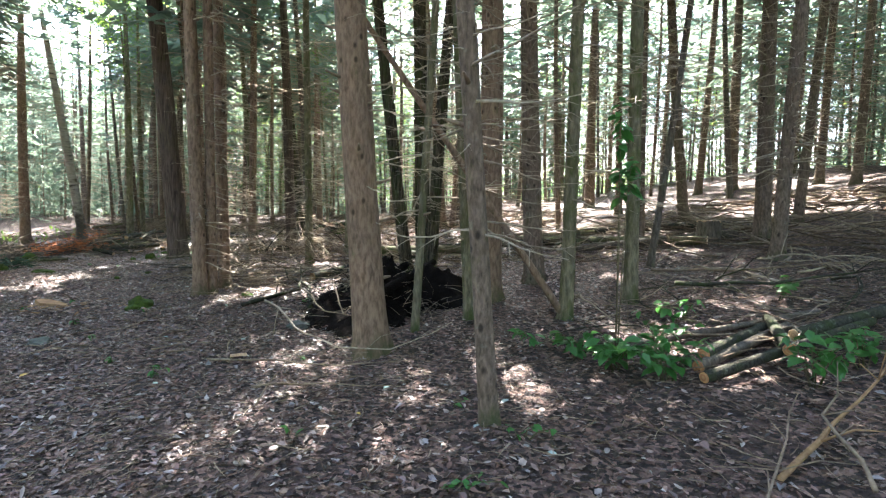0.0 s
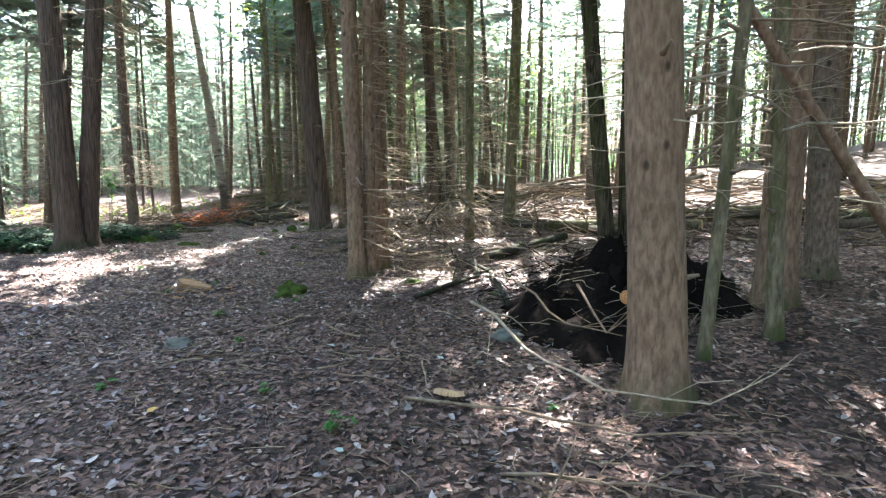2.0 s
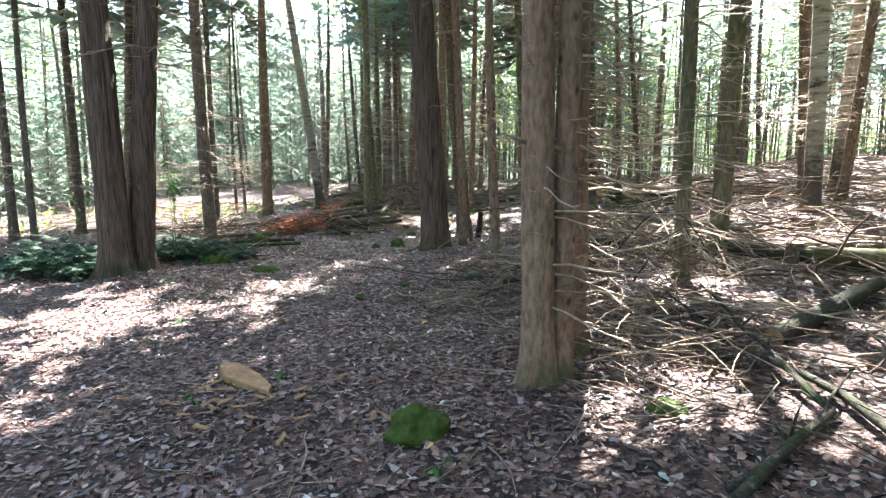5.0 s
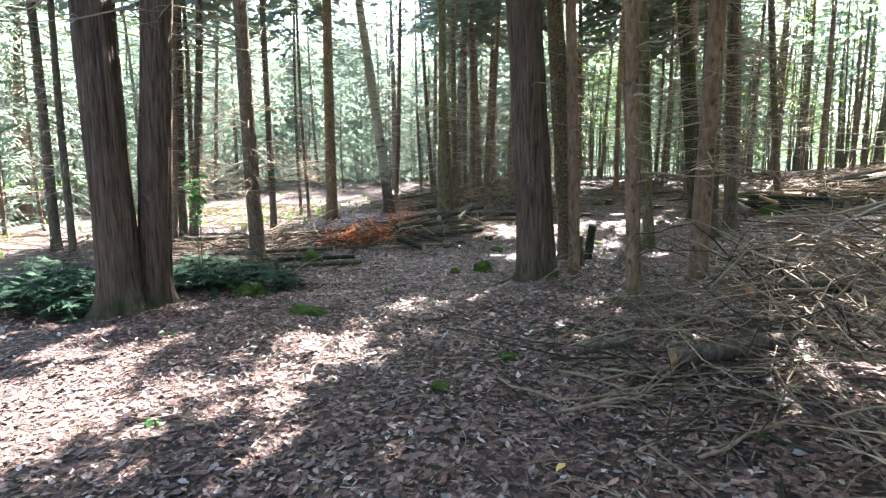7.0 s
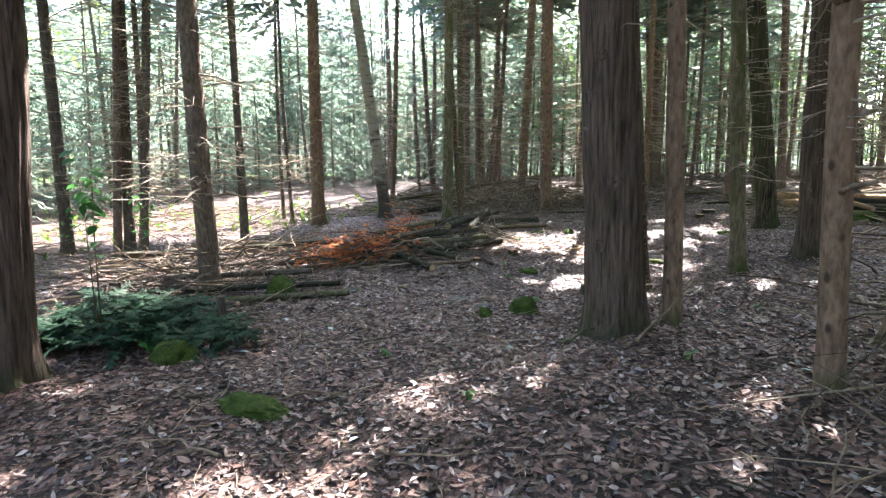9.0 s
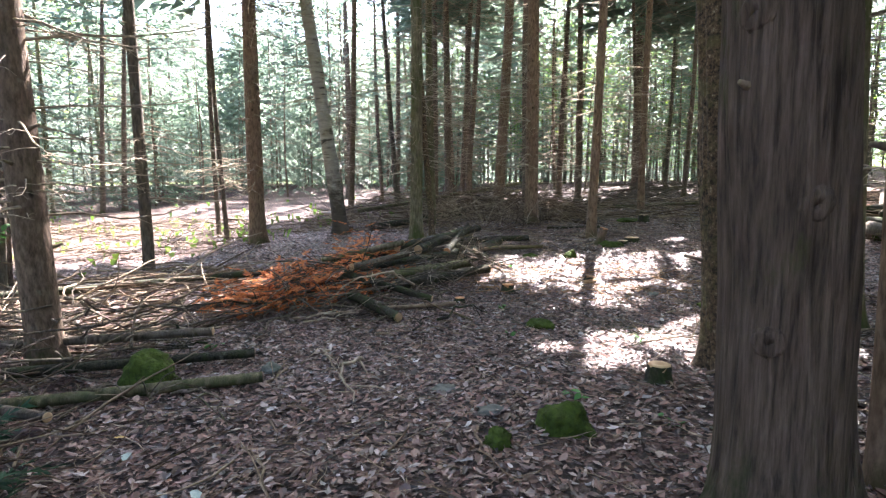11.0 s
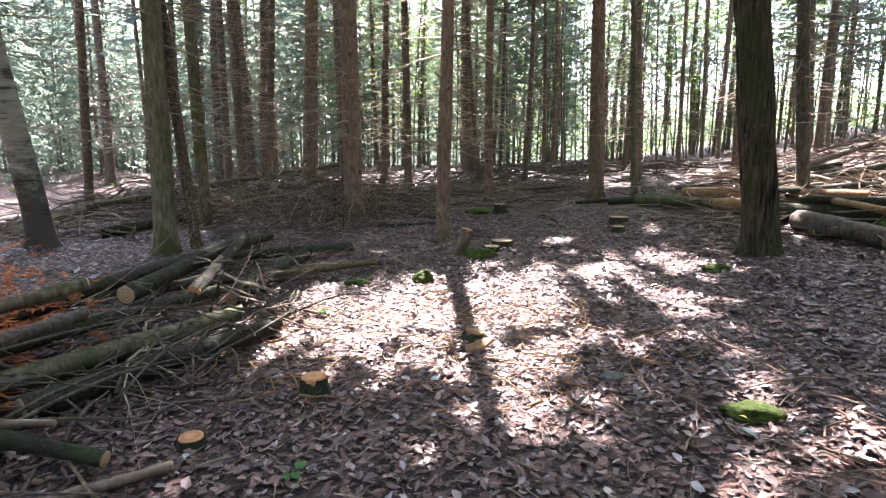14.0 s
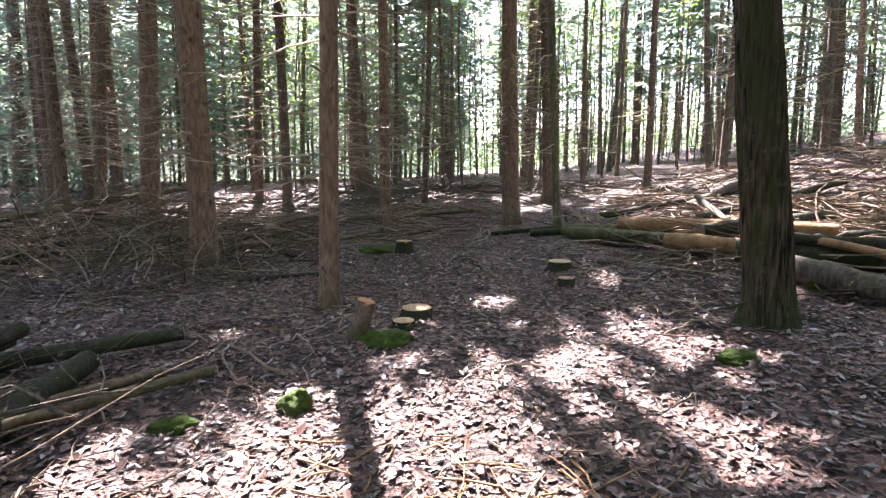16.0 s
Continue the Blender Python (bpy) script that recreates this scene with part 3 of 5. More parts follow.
tree(-0.04, 19.52, 0.177, (-0.085, -0.030), "spruce", twigs=46)
tree(0.54, 19.76, 0.145, (0.047, 0.016), "birch", twigs=46)
tree(-0.63, 9.67, 0.102, (-0.106, -0.031), "furrow", twigs=16, stubs=1, low=2.6, crown=1900)
tree(-0.36, 9.91, 0.126, (-0.028, -0.008), "furrow", twigs=16, stubs=1, low=2.6, crown=1900)
tree(-0.22, 9.66, 0.103, (0.075, 0.022), "furrow", twigs=16, stubs=1, low=2.6, crown=1900)
tree(-10.36, 10.64, 0.205, (-0.016, -0.009), "cedar", twigs=10, low=3.0, stubs=2)
tree(-10.32, 10.97, 0.165, (0.081, 0.045), "cedar", twigs=10, low=3.0, stubs=2)
tree(-15.87, 15.38, 0.096, (0.044, 0.024), "dark", twigs=46)
tree(-15.57, 15.45, 0.084, (0.072, 0.040), "dark", twigs=46)
tree(-17.34, 13.38, 0.100, (-0.004, -0.002), "dark", twigs=46)
tree(-17.46, 15.12, 0.114, (-0.006, -0.002), "dark", twigs=46)
tree(-16.21, 13.14, 0.072, (0.019, 0.006), "dark", twigs=46)
tree(-27.98, 17.54, 0.253, (0.078, 0.043), "warm", twigs=46)
tree(-11.80, 13.90, 0.131, (-0.004, -0.002), "spruce", twigs=46)
tree(-14.60, 17.00, 0.085, (0.000, 0.000), "dark", twigs=46)
tree(-15.70, 20.50, 0.174, (0.013, 0.007), "warm", twigs=46)
tree(-16.99, 20.88, 0.056, (-0.020, -0.009), "dark", twigs=46)
tree(-18.20, 21.78, 0.061, (0.009, 0.004), "dark", twigs=46)
tree(-14.40, 21.82, 0.168, (-0.117, -0.053), "birch", twigs=46, stubs=1, low=2.6)
tree(-12.02, 20.95, 0.124, (0.002, 0.001), "mossy", twigs=20)
tree(-11.78, 21.20, 0.059, (-0.066, -0.003), "cherry", twigs=46, stubs=1, low=2.6)
tree(-6.66, 13.75, 0.222, (-0.067, -0.033), "cedar", twigs=16, low=2.4, stubs=2)
tree(-6.25, 14.00, 0.075, (-0.047, -0.023), "warm", twigs=16)
tree(-6.78, 15.58, 0.130, (-0.081, -0.023), "cherry", twigs=16, stubs=1, low=2.6)
tree(-5.31, 12.77, 0.071, (-0.021, -0.011), "warm", twigs=46, stubs=10)
tree(-4.81, 13.71, 0.097, (0.014, 0.008), "warm", twigs=46, stubs=10)
tree(-5.77, 16.85, 0.090, (-0.046, -0.025), "mossy", twigs=20)
tree(-4.94, 17.77, 0.152, (-0.026, -0.014), "cedar", twigs=46)
tree(-4.60, 18.80, 0.120, (-0.050, -0.028), "dark", twigs=46)
tree(-12.13, 26.33, 0.154, (0.043, 0.002), "warm", twigs=46)
tree(-10.40, 23.60, 0.153, (-0.006, -0.000), "warm", twigs=46)
tree(-10.90, 25.00, 0.108, (-0.008, -0.000), "spruce", twigs=46)
tree(-8.76, 21.85, 0.089, (0.012, 0.001), "warm", twigs=46, stubs=10)
tree(-8.25, 26.40, 0.092, (0.012, 0.000), "warm", twigs=46, crown=420)
tree(-9.27, 37.01, 0.245, (-0.013, -0.001), "spruce", twigs=46, crown=420)
tree(-6.00, 26.60, 0.157, (-0.019, -0.001), "warm", twigs=46, crown=420)
tree(-5.42, 25.70, 0.066, (-0.056, -0.002), "mossy", twigs=20, crown=420)
tree(-5.30, 20.70, 0.160, (-0.096, 0.010), "furrow", twigs=16, stubs=1, low=2.6)
tree(-3.66, 23.17, 0.088, (-0.090, -0.004), "dark", twigs=46)
tree(-4.68, 28.73, 0.123, (-0.053, 0.005), "spruce", twigs=46, crown=420)
tree(-3.35, 35.62, 0.175, (0.011, -0.001), "spruce", twigs=46, crown=420)
tree(-2.27, 29.01, 0.085, (-0.006, 0.001), "spruce", twigs=46, crown=420)
tree(5.36, 46.12, 0.221, (-0.019, -0.001), "spruce", twigs=46)
tree(-14.60, 28.42, 0.126, (-0.013, -0.001), "spruce", twigs=46)
tree(-15.00, 30.55, 0.103, (0.049, 0.002), "spruce", twigs=46)
tree(-19.81, 35.55, 0.206, (0.051, 0.002), "spruce", twigs=46)
tree(-17.83, 33.44, 0.171, (0.031, 0.001), "spruce", twigs=46)
tree(-19.58, 33.76, 0.118, (0.013, 0.001), "spruce", twigs=46)
tree(-16.65, 25.53, 0.095, (0.045, 0.002), "spruce", twigs=46)
tree(-14.09, 28.76, 0.099, (0.061, -0.006), "spruce", twigs=46)
tree(-16.55, 31.47, 0.138, (0.006, -0.001), "spruce", twigs=46)
tree(-10.60, 30.33, 0.118, (-0.014, 0.001), "spruce", twigs=46, crown=420)
tree(-9.17, 35.31, 0.185, (-0.023, 0.002), "spruce", twigs=46, crown=420)
tree(-11.62, 31.91, 0.114, (0.033, -0.003), "spruce", twigs=46, crown=420)
tree(-8.59, 30.88, 0.071, (-0.078, 0.008), "spruce", twigs=46, crown=420)
tree(-12.63, 22.99, 0.094, (-0.005, -0.002), "mossy", twigs=20)
tree(-21.56, 32.82, 0.156, (-0.002, -0.001), "spruce", twigs=46)
tree(-15.82, 33.37, 0.146, (-0.007, -0.003), "spruce", twigs=46)
tree(-16.68, 33.50, 0.150, (-0.038, -0.017), "spruce", twigs=46)
tree(-15.86, 15.13, 0.073, (0.072, 0.036), "spruce", twigs=46)
tree(-16.30, 15.93, 0.061, (0.025, 0.012), "spruce", twigs=46)
tree(-29.06, 25.98, 0.095, (0.073, 0.036), "spruce", twigs=46)
tree(-29.27, 27.08, 0.112, (0.069, 0.034), "spruce", twigs=46)
tree(-7.3, 30.5, 0.075, (0.02, 0.0), "spruce", crown=420)
tree(-6.6, 33.0, 0.065, (-0.02, 0.0), "spruce", crown=420)
tree(-8.0, 34.0, 0.07, (0.01, 0.0), "dark", crown=420)


def wood_prototypes():
    """Trees of the further wood; the copies share these meshes."""
    out = []
    for i in range(12):
        rng = random.Random(900 + i)
        height = rng.uniform(11, 16)
        r = rng.uniform(0.045, 0.105)
        lean = (rng.uniform(-0.06, 0.06), rng.uniform(-0.06, 0.06))
        kind = ("spruce", "warm", "dark", "spruce", "mossy", "spruce", "warm", "dark", "mossy", "spruce", "spruce", "dark")[i]
        mat, label, cat = LABELS[kind]
        top = tagged(new(kind_name(kind)), label, cat, "forest trees")
        part("trunk", trunk_mesh(r, height, lean, (0.08, 0.05), rng, 8, 0.4), mat, top)
        g = ([], [])
        for _ in range(24):
            h = 0.6 + 6 * rng.random()
            dead_limb(g, axis_at(h, lean, (0.08, 0.05), height), rng.uniform(0, 6.283), 0.6 + 1.3 * rng.random(), 0.012, rng, subs=1, n=3)
        tagged(part("dead_branches", g, LIMB, top, "thin bare grey dead branches"), kind="stuff")
        g = ([], [])
        broad = kind == "mossy"
        crown_mesh(g, None, height, lean, (0.08, 0.05), 1.6 if i in (8, 9) else 3.6 if i % 2 else 5.0, 2.1, (40 if i >= 10 else 560 if i >= 8 else 170) // (3 if broad else 1), rng, None, "leaves" if broad else "needles", 1.2, 3, 0.5)
        part("crown", g, BROADLEAF if broad else NEEDLES, top, "green foliage high above the bare trunk", False)
        out.append(top)
    return out


def further_wood():
    rng = random.Random(4)
    protos = wood_prototypes()
    used = [False] * len(protos)
    spots = list(SPOTS)
    made = 0
    for _ in range(9000):
        if made >= 430:
            break
        x, y = rng.uniform(-44, 30), rng.uniform(-12, 68)
        gap = path_gap(x, y, WALKED)
        if x < -17 and y < 42 and rng.random() < 0.5:
            continue
        if -28 < x < -15 and 20 < y < 38 and rng.random() < 0.6:
            continue
        # Trees behind the start (low y) are unseen, added to close off light.
        if gap < (9 if y > 2 else 5) or gap > 46:
            continue
        if -20 < x < 3 and 0 < y < 30 and gap < 13:
            continue
        if -25 < x < -15 and 16 < y < 28:
            continue
        if min((x - a) ** 2 + (y - b) ** 2 for a, b in spots) < (1.7 if gap > 20 else 2.1) ** 2:
            continue
        spots.append((x, y))
        dense = (-24 < x < 3 and 26 < y < 42) or (2 < x < 15 and 9 < y < 28)
        k = rng.randrange(8, 10) if dense and rng.random() < 0.85 else rng.randrange(8)
        if any(in_gap(Vector((x, y, surface(x, y) + h)), 1.3) for h in (5, 7, 9, 11, 13)):
            k = rng.randrange(10, 12)
        m = pose(x, y, surface(x, y) - 0.03, 0, 0, rng.uniform(0, 360))
        if used[k]:
            copy_thing(protos[k], m)
        else:
            protos[k].matrix_basis = m
            used[k] = True
        made += 1


further_wood()


def slim_stems():
    """Thickets of very slim trees towards the far edge."""
    rng = random.Random(77)
    protos = []
    for i in range(4):
        height = rng.uniform(7, 11)
        top = tagged(new("slim_tree"), "very slim dark tree in a far thicket", "tree", "thicket of slim trees")
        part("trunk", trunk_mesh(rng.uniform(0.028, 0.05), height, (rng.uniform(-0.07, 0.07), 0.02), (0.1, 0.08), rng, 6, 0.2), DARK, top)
        g = ([], [])
        crown_mesh(g, None, height, (0, 0), (0.1, 0.08), 2.2, 1.1, 30, rng, None, "leaves", 1.0)
        part("crown", g, BROADLEAF, top, "sparse bright green leaves", False)
        protos.append(top)
    for i in range(150):
        x, y = rng.uniform(-18, 14), rng.uniform(34, 56)
        m = pose(x, y, surface(x, y) - 0.02, 0, 0, rng.uniform(0, 360))
        if i < 4:
            protos[i].matrix_basis = m
        else:
            copy_thing(protos[i % 4], m)


slim_stems()


def tiers(geo, height, rng):
    """Whorls of level boughs, each a feathered fan of fine sprays that sags to its tip."""
    h = 0.5
    while h < height - 0.3:
        reach = 1.75 * (1 - h / height) ** 0.7 + 0.25
        a0 = rng.uniform(0, 6.283)
        for k in range(5):
            a = a0 + k * 1.257 + rng.uniform(-0.3, 0.3)
            out = Vector((math.cos(a), math.sin(a), 0))
            for j in range(3):
                f = (j + rng.uniform(0.3, 1.0)) / 3
                o = out * (reach * f * 0.85) + Vector((0, 0, h + 0.10 * f - 0.42 * f * f * reach))
                spray(geo, o, (out + Vector((rng.uniform(-0.5, 0.5), rng.uniform(-0.5, 0.5), -0.25 - 0.3 * f))).normalized(), 0.68, 0.24, rng, 4, None, 0.30)
        h += rng.uniform(0.36, 0.5)


def young_trees():
    """Saplings and low boughs that close the view between the trunks."""
    rng = random.Random(12)
    protos = []
    for i in range(7):
        broad = i >= 4
        height = rng.uniform(5, 9) if not broad else rng.uniform(4, 8)
        top = tagged(new("broadleaf_sapling" if broad else "young_conifer"), "sunlit green sapling with leaves to the ground" if broad else "young conifer with pale green boughs down to the ground", "sapling", "saplings in the understory")
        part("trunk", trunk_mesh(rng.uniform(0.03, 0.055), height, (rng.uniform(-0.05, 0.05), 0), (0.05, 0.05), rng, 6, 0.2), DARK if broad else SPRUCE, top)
        g = ([], [])
        if broad:
            crown_mesh(g, None, height, (0, 0), (0.05, 0.05), 1.2, 1.7, 70, rng, None, "leaves", 1.3)
        else:
            tiers(g, height, rng)
        part("crown", g, BROADLEAF if broad else NEEDLES, top, "loose open foliage", False)
        protos.append(top)
    used, made, spots = set(), 0, []
    for _ in range(7000):
        if made >= 300:
            break
        x, y = rng.uniform(-46, 26), rng.uniform(-6, 70)
        gap = path_gap(x, y, WALKED)
        left = x < -13 - 0.25 * abs(y - 20)
        if gap < (13 if left else 21) or gap > 52:
            continue
        if -27 < x < -15 and 16 < y < 33 and rng.random() < 0.75:
            continue
        if not left and 3 < math.degrees(math.atan2(x + 6, y - 14)) < 47 and rng.random() < 0.75:
            continue
        if spots and min((x - a) ** 2 + (y - b) ** 2 for a, b in spots) < 3.2:
            continue
        if any(in_gap(Vector((x, y, surface(x, y) + h))) for h in (2, 4, 6)):
            continue
        spots.append((x, y))
        k = rng.randrange(4) if left or rng.random() < 0.35 else rng.randrange(4, 7)
        m = pose(x, y, surface(x, y) - 0.03, 0, 0, rng.uniform(0, 360))
        if k in used:
            copy_thing(protos[k], m)
        else:
            protos[k].matrix_basis = m
            used.add(k)
        made += 1


young_trees()


def far_woods():
    """The edge of the wood in the distance: loose leaf masses with sky between."""
    rng = random.Random(31)
    leafy, needled = ([], []), ([], [])
    for _ in range(5600):
        a = radians(rng.uniform(-75, 80))
        d = rng.uniform(33 if -4 < math.degrees(a) < 75 else 46, 80)
        x, y = -6 - d * math.sin(a), 14 + d * math.cos(a)
        open_side = -52 < math.degrees(a) < -8
        z = surface(x, y) + (rng.uniform(0.2, 4.0) if open_side and rng.random() < 0.88 else rng.uniform(0.8, 13 if math.degrees(a) < -8 or rng.random() < 0.65 else 24))
        if 34 < math.degrees(a) < 78 and rng.random() < 0.4:
            continue
        c = Vector((x, y, z))
        conifer = rng.random() < (0.85 if math.degrees(a) > 8 else 0.3)
        V, Fa = needled if conifer else leafy
        for _ in range(22):
            o = c + Vector((rng.gauss(0, 1.5), rng.gauss(0, 1.5), rng.gauss(0, 0.35 if conifer else 0.8)))
            if conifer:
                u = Vector((rng.uniform(-1, 1), rng.uniform(-1, 1), rng.uniform(-0.35, 0.05))).normalized() * rng.uniform(0.25, 0.55)
                w = u.cross(Vector((rng.uniform(-0.6, 0.6), rng.uniform(-0.6, 0.6), 1))).normalized() * rng.uniform(0.05, 0.10)
            else:
                u = Vector((rng.uniform(-1, 1), rng.uniform(-1, 1), rng.uniform(-0.6, 0.6))).normalized() * rng.uniform(0.09, 0.2)
                w = u.orthogonal().normalized() * u.length * 0.6
            b = len(V)
            V.extend([o - u, o + w, o + u, o - w])
            Fa.append((b, b + 1, b + 2, b + 3))
    tagged(part("far_woods", leafy, BROADLEAF, None, "", False), "sunlit green foliage at the far edge of the wood", "woods", kind="stuff")
    tagged(part("far_woods", needled, NEEDLES, None, "", False), "pale feathery conifer boughs at the edge of the wood", "woods", kind="stuff")


far_woods()


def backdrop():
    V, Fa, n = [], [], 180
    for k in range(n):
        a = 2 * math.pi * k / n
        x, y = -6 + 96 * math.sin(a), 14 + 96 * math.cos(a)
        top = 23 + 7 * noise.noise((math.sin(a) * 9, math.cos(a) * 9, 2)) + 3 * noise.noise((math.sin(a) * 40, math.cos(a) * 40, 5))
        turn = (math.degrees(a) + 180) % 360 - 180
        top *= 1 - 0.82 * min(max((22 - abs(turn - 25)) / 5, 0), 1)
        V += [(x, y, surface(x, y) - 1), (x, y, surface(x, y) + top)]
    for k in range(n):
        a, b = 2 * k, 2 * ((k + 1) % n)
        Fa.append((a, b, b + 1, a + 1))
    # The ring gives off its own pale light in place of sunlit haze.
    tagged(part("backdrop", (V, Fa), GLOW_DISTANCE), "glowing ring painted as hazy sunlit far woods", "woods", kind="structure")


backdrop()


# ---- fallen wood ----
def log(a, b, r, bark_mat=None, end=None, label="cut log with rough mossy bark lying on the litter", name="log", bow=0.0, taper=0.85, lift=0.0, sides=12, ends=True):
    """A felled stem from a to b: (x, y, height over the floor)."""
    rng = random.Random(int(abs(a[0] * 131 + b[1] * 517) * 100))
    A = Vector((a[0], a[1], surface(a[0], a[1]) + a[2]))
    B = Vector((b[0], b[1], surface(b[0], b[1]) + b[2]))
    side = (B - A).cross(Vector((0, 0, 1))).normalized()
    n = 9
    pts = []
    for i in range(n):
        f = i / (n - 1)
        p = A.lerp(B, f) + side * (bow * math.sin(f * 3.1)) + Vector((0, 0, 0.4 * bow * math.sin(f * 4)))
        pts.append(p - A)
    rad = [r * (1 - (1 - taper) * i / (n - 1)) * (1 + rng.uniform(-0.05, 0.05)) for i in range(n)]
    top = tagged(new(name), label, "log" if name == "log" else "branch", "fallen wood")
    top.location = A
    part("bark", tube(([], []), pts, rad, sides, False, 0.07, rng), bark_mat or LOGBARK, top)
    if ends:
        for p, q, rr in ((pts[0], pts[1], rad[0]), (pts[-1], pts[-2], rad[-1])):
            d = (p - q).normalized()
            cut = part("cut_end", tube(([], []), [p - d * 0.02, p + d * 0.004, p + d * 0.006], [rr * 0.95, rr * 0.95, rr * 0.86], sides), end or OLD, top, "sawn end grain")
    return top


def fallen_branch(points, r, mat=None, forks=3, label="bare fallen branch with forked twigs on the litter", seed=0):
    """A crooked dead branch through (x, y, height over the floor)."""
    rng = random.Random(seed + int(abs(points[0][0]) * 1000))
    P = [Vector((x, y, surface(x, y) + h)) for x, y, h in points]
    fine = []
    for a, b in zip(P, P[1:]):
        for k in range(3):
            fine.append(a.lerp(b, k / 3) + Vector((rng.uniform(-1, 1), rng.uniform(-1, 1), rng.uniform(-0.4, 0.6))) * 0.03)
    fine.append(P[-1])
    O = P[0]
    n = len(fine)
    rad = [r * (1 - 0.75 * i / (n - 1)) for i in range(n)]
    top = tagged(new("fallen_branch"), label, "branch", "fallen wood")
    top.location = O
    part("stem", tube(([], []), [p - O for p in fine], rad, 6, True, 0.1, rng), mat or TWIG, top)
    for _ in range(forks):
        i = rng.randint(1, n - 2)
        d = (fine[i + 1] - fine[i]).normalized()
        e = (d + Vector((rng.uniform(-1, 1), rng.uniform(-1, 1), rng.uniform(-0.1, 0.5)))).normalized()
        l = rng.uniform(0.2, 0.55)
        part("twig", tube(([], []), [fine[i] - O, fine[i] - O + e * l * 0.5, fine[i] - O + e * l + Vector((0, 0, -0.08))], [rad[i] * 0.6, rad[i] * 0.45, 0.002], 4), mat or TWIG, top)
    return top


def sticks(name, label, cx, cy, rx, ry, count, length, thick, height, seed, mat=None, angle=None, spread=3.14, steep=0.25):
    """A heap of loose brushwood, past counting."""
    rng = random.Random(seed)
    g = ([], [])
    for _ in range(count):
        a, q = rng.uniform(0, 6.283), math.sqrt(rng.random())
        x, y = cx + rx * q * math.cos(a), cy + ry * q * math.sin(a)
        z = surface(x, y) + 0.015 + height * (1 - q * q) * rng.random()
        t = (angle if angle is not None else 0) + rng.uniform(-spread, spread)
        l = length * rng.uniform(0.35, 1.2)
        d = Vector((math.cos(t), math.sin(t), rng.uniform(-steep * 0.4, steep)))
        p, pts, rad = Vector((x, y, z)), [], []
        r = thick * rng.uniform(0.4, 1.3)
        for i in range(5):
            pts.append(p.copy())
            rad.append(r * (1 - 0.18 * i))
            d = (d + Vector((rng.uniform(-0.36, 0.36), rng.uniform(-0.36, 0.36), rng.uniform(-0.22, 0.14)))).normalized()
            p = p + d * (l / 4)
            p.z = max(p.z, surface(p.x, p.y) + r * 0.5)
        tube(g, pts, rad, 4, False)
    ob = part(name, g, mat or TWIG)
    return tagged(ob, label, "brushwood", kind="stuff")


# root mound under the forked tree, painted near-black for shade, with a sawn log
def mound(name, label, cx, cy, rx, ry, h, mat, seed):
    g = ([], [])
    n, m = 90, 30
    for j in range(m + 1):
        for i in range(n):
            a, q = 6.283 * i / n, j / m
            edge = 0.85 + 0.5 * noise.noise((math.cos(a) * 1.7, math.sin(a) * 1.7, seed * 3.1)) + 0.25 * noise.noise((math.cos(a) * 6, math.sin(a) * 6, seed))
            x, y = cx + rx * q * edge * math.cos(a), cy + ry * q * edge * math.sin(a)
            z = surface(x, y) - 0.03 + h * (1 - q * q) ** 1.3 * (1 + 0.9 * noise.noise((x * 3, y * 3, seed))) + (0.14 * noise.noise((x * 6, y * 6, seed)) + 0.09 * noise.noise((x * 15, y * 15, seed))) * (1 - q ** 3)
            g[0].append((x, y, z))
    for j in range(m):
        for i in range(n):
            a, b = j * n + i, j * n + (i + 1) % n
            g[1].append((a, b, b + n, a + n))
    return tagged(part(name, g, mat), label, "mound")


mound("shade_mound", "mound under the forked tree, near-black for deep shade", -0.72, 7.75, 1.3, 2.1, 0.44, SHADE_BLACK, 5)
log((-0.78, 6.32, 0.36), (-0.15, 8.4, 0.42), 0.06, SHADE_BLACK, CUTRED, "dark log with a pale sawn end in the black mound")
log((-0.95, 6.7, 0.10), (-0.6, 8.8, 0.36), 0.065, SHADE_BLACK, SHADE_BLACK, "log in the mound, near-black like its shade")
sticks("mound_brush", "thin dead twigs tangled over the black mound", -0.8, 7.5, 1.0, 1.3, 150, 0.6, 0.0045, 0.6, 21, LIMB, None, 3.14, 0.6)
sticks("mound_brush", "thin dark twigs tangled in the black mound", -0.95, 7.6, 1.15, 1.5, 420, 0.55, 0.005, 0.62, 22, SHADE_BLACK, None, 3.14, 0.6)

# branches round the foot of the stubbed spruce
fallen_branch(((-1.9, 5.9, 0.42), (-1.5, 5.55, 0.2), (-1.05, 5.2, 0.1), (-0.5, 5.05, 0.1), (0.1, 5.5, 0.22)), 0.012, LIMB, 5, "long curved grey branch round the foot of a spruce")
fallen_branch(((-2.2, 5.05, 0.03), (-1.5, 4.95, 0.05), (-0.9, 4.75, 0.05), (-0.2, 4.9, 0.05)), 0.013, None, 3)
fallen_branch(((-1.2, 5.9, 0.55), (-1.0, 5.5, 0.35), (-0.85, 5.4, 0.5)), 0.010, None, 2)
fallen_branch(((-1.6, 6.2, 0.5), (-1.25, 5.75, 0.3), (-0.9, 5.5, 0.32)), 0.010, None, 3)
fallen_branch(((-1.55, 4.35, 0.02), (-0.9, 4.3, 0.04), (-0.2, 4.15, 0.04)), 0.010, None, 2)
fallen_branch(((-1.35, 3.9, 0.02), (-1.2, 4.3, 0.3)), 0.007, None, 2)
fallen_branch(((-2.75, 7.5, 0.03), (-2.25, 8.4, 0.06), (-2.5, 9.6, 0.12), (-2.75, 10.4, 0.25)), 0.030, LOGBARK, 3, "bark-stripped branch lying across sunlit litter")
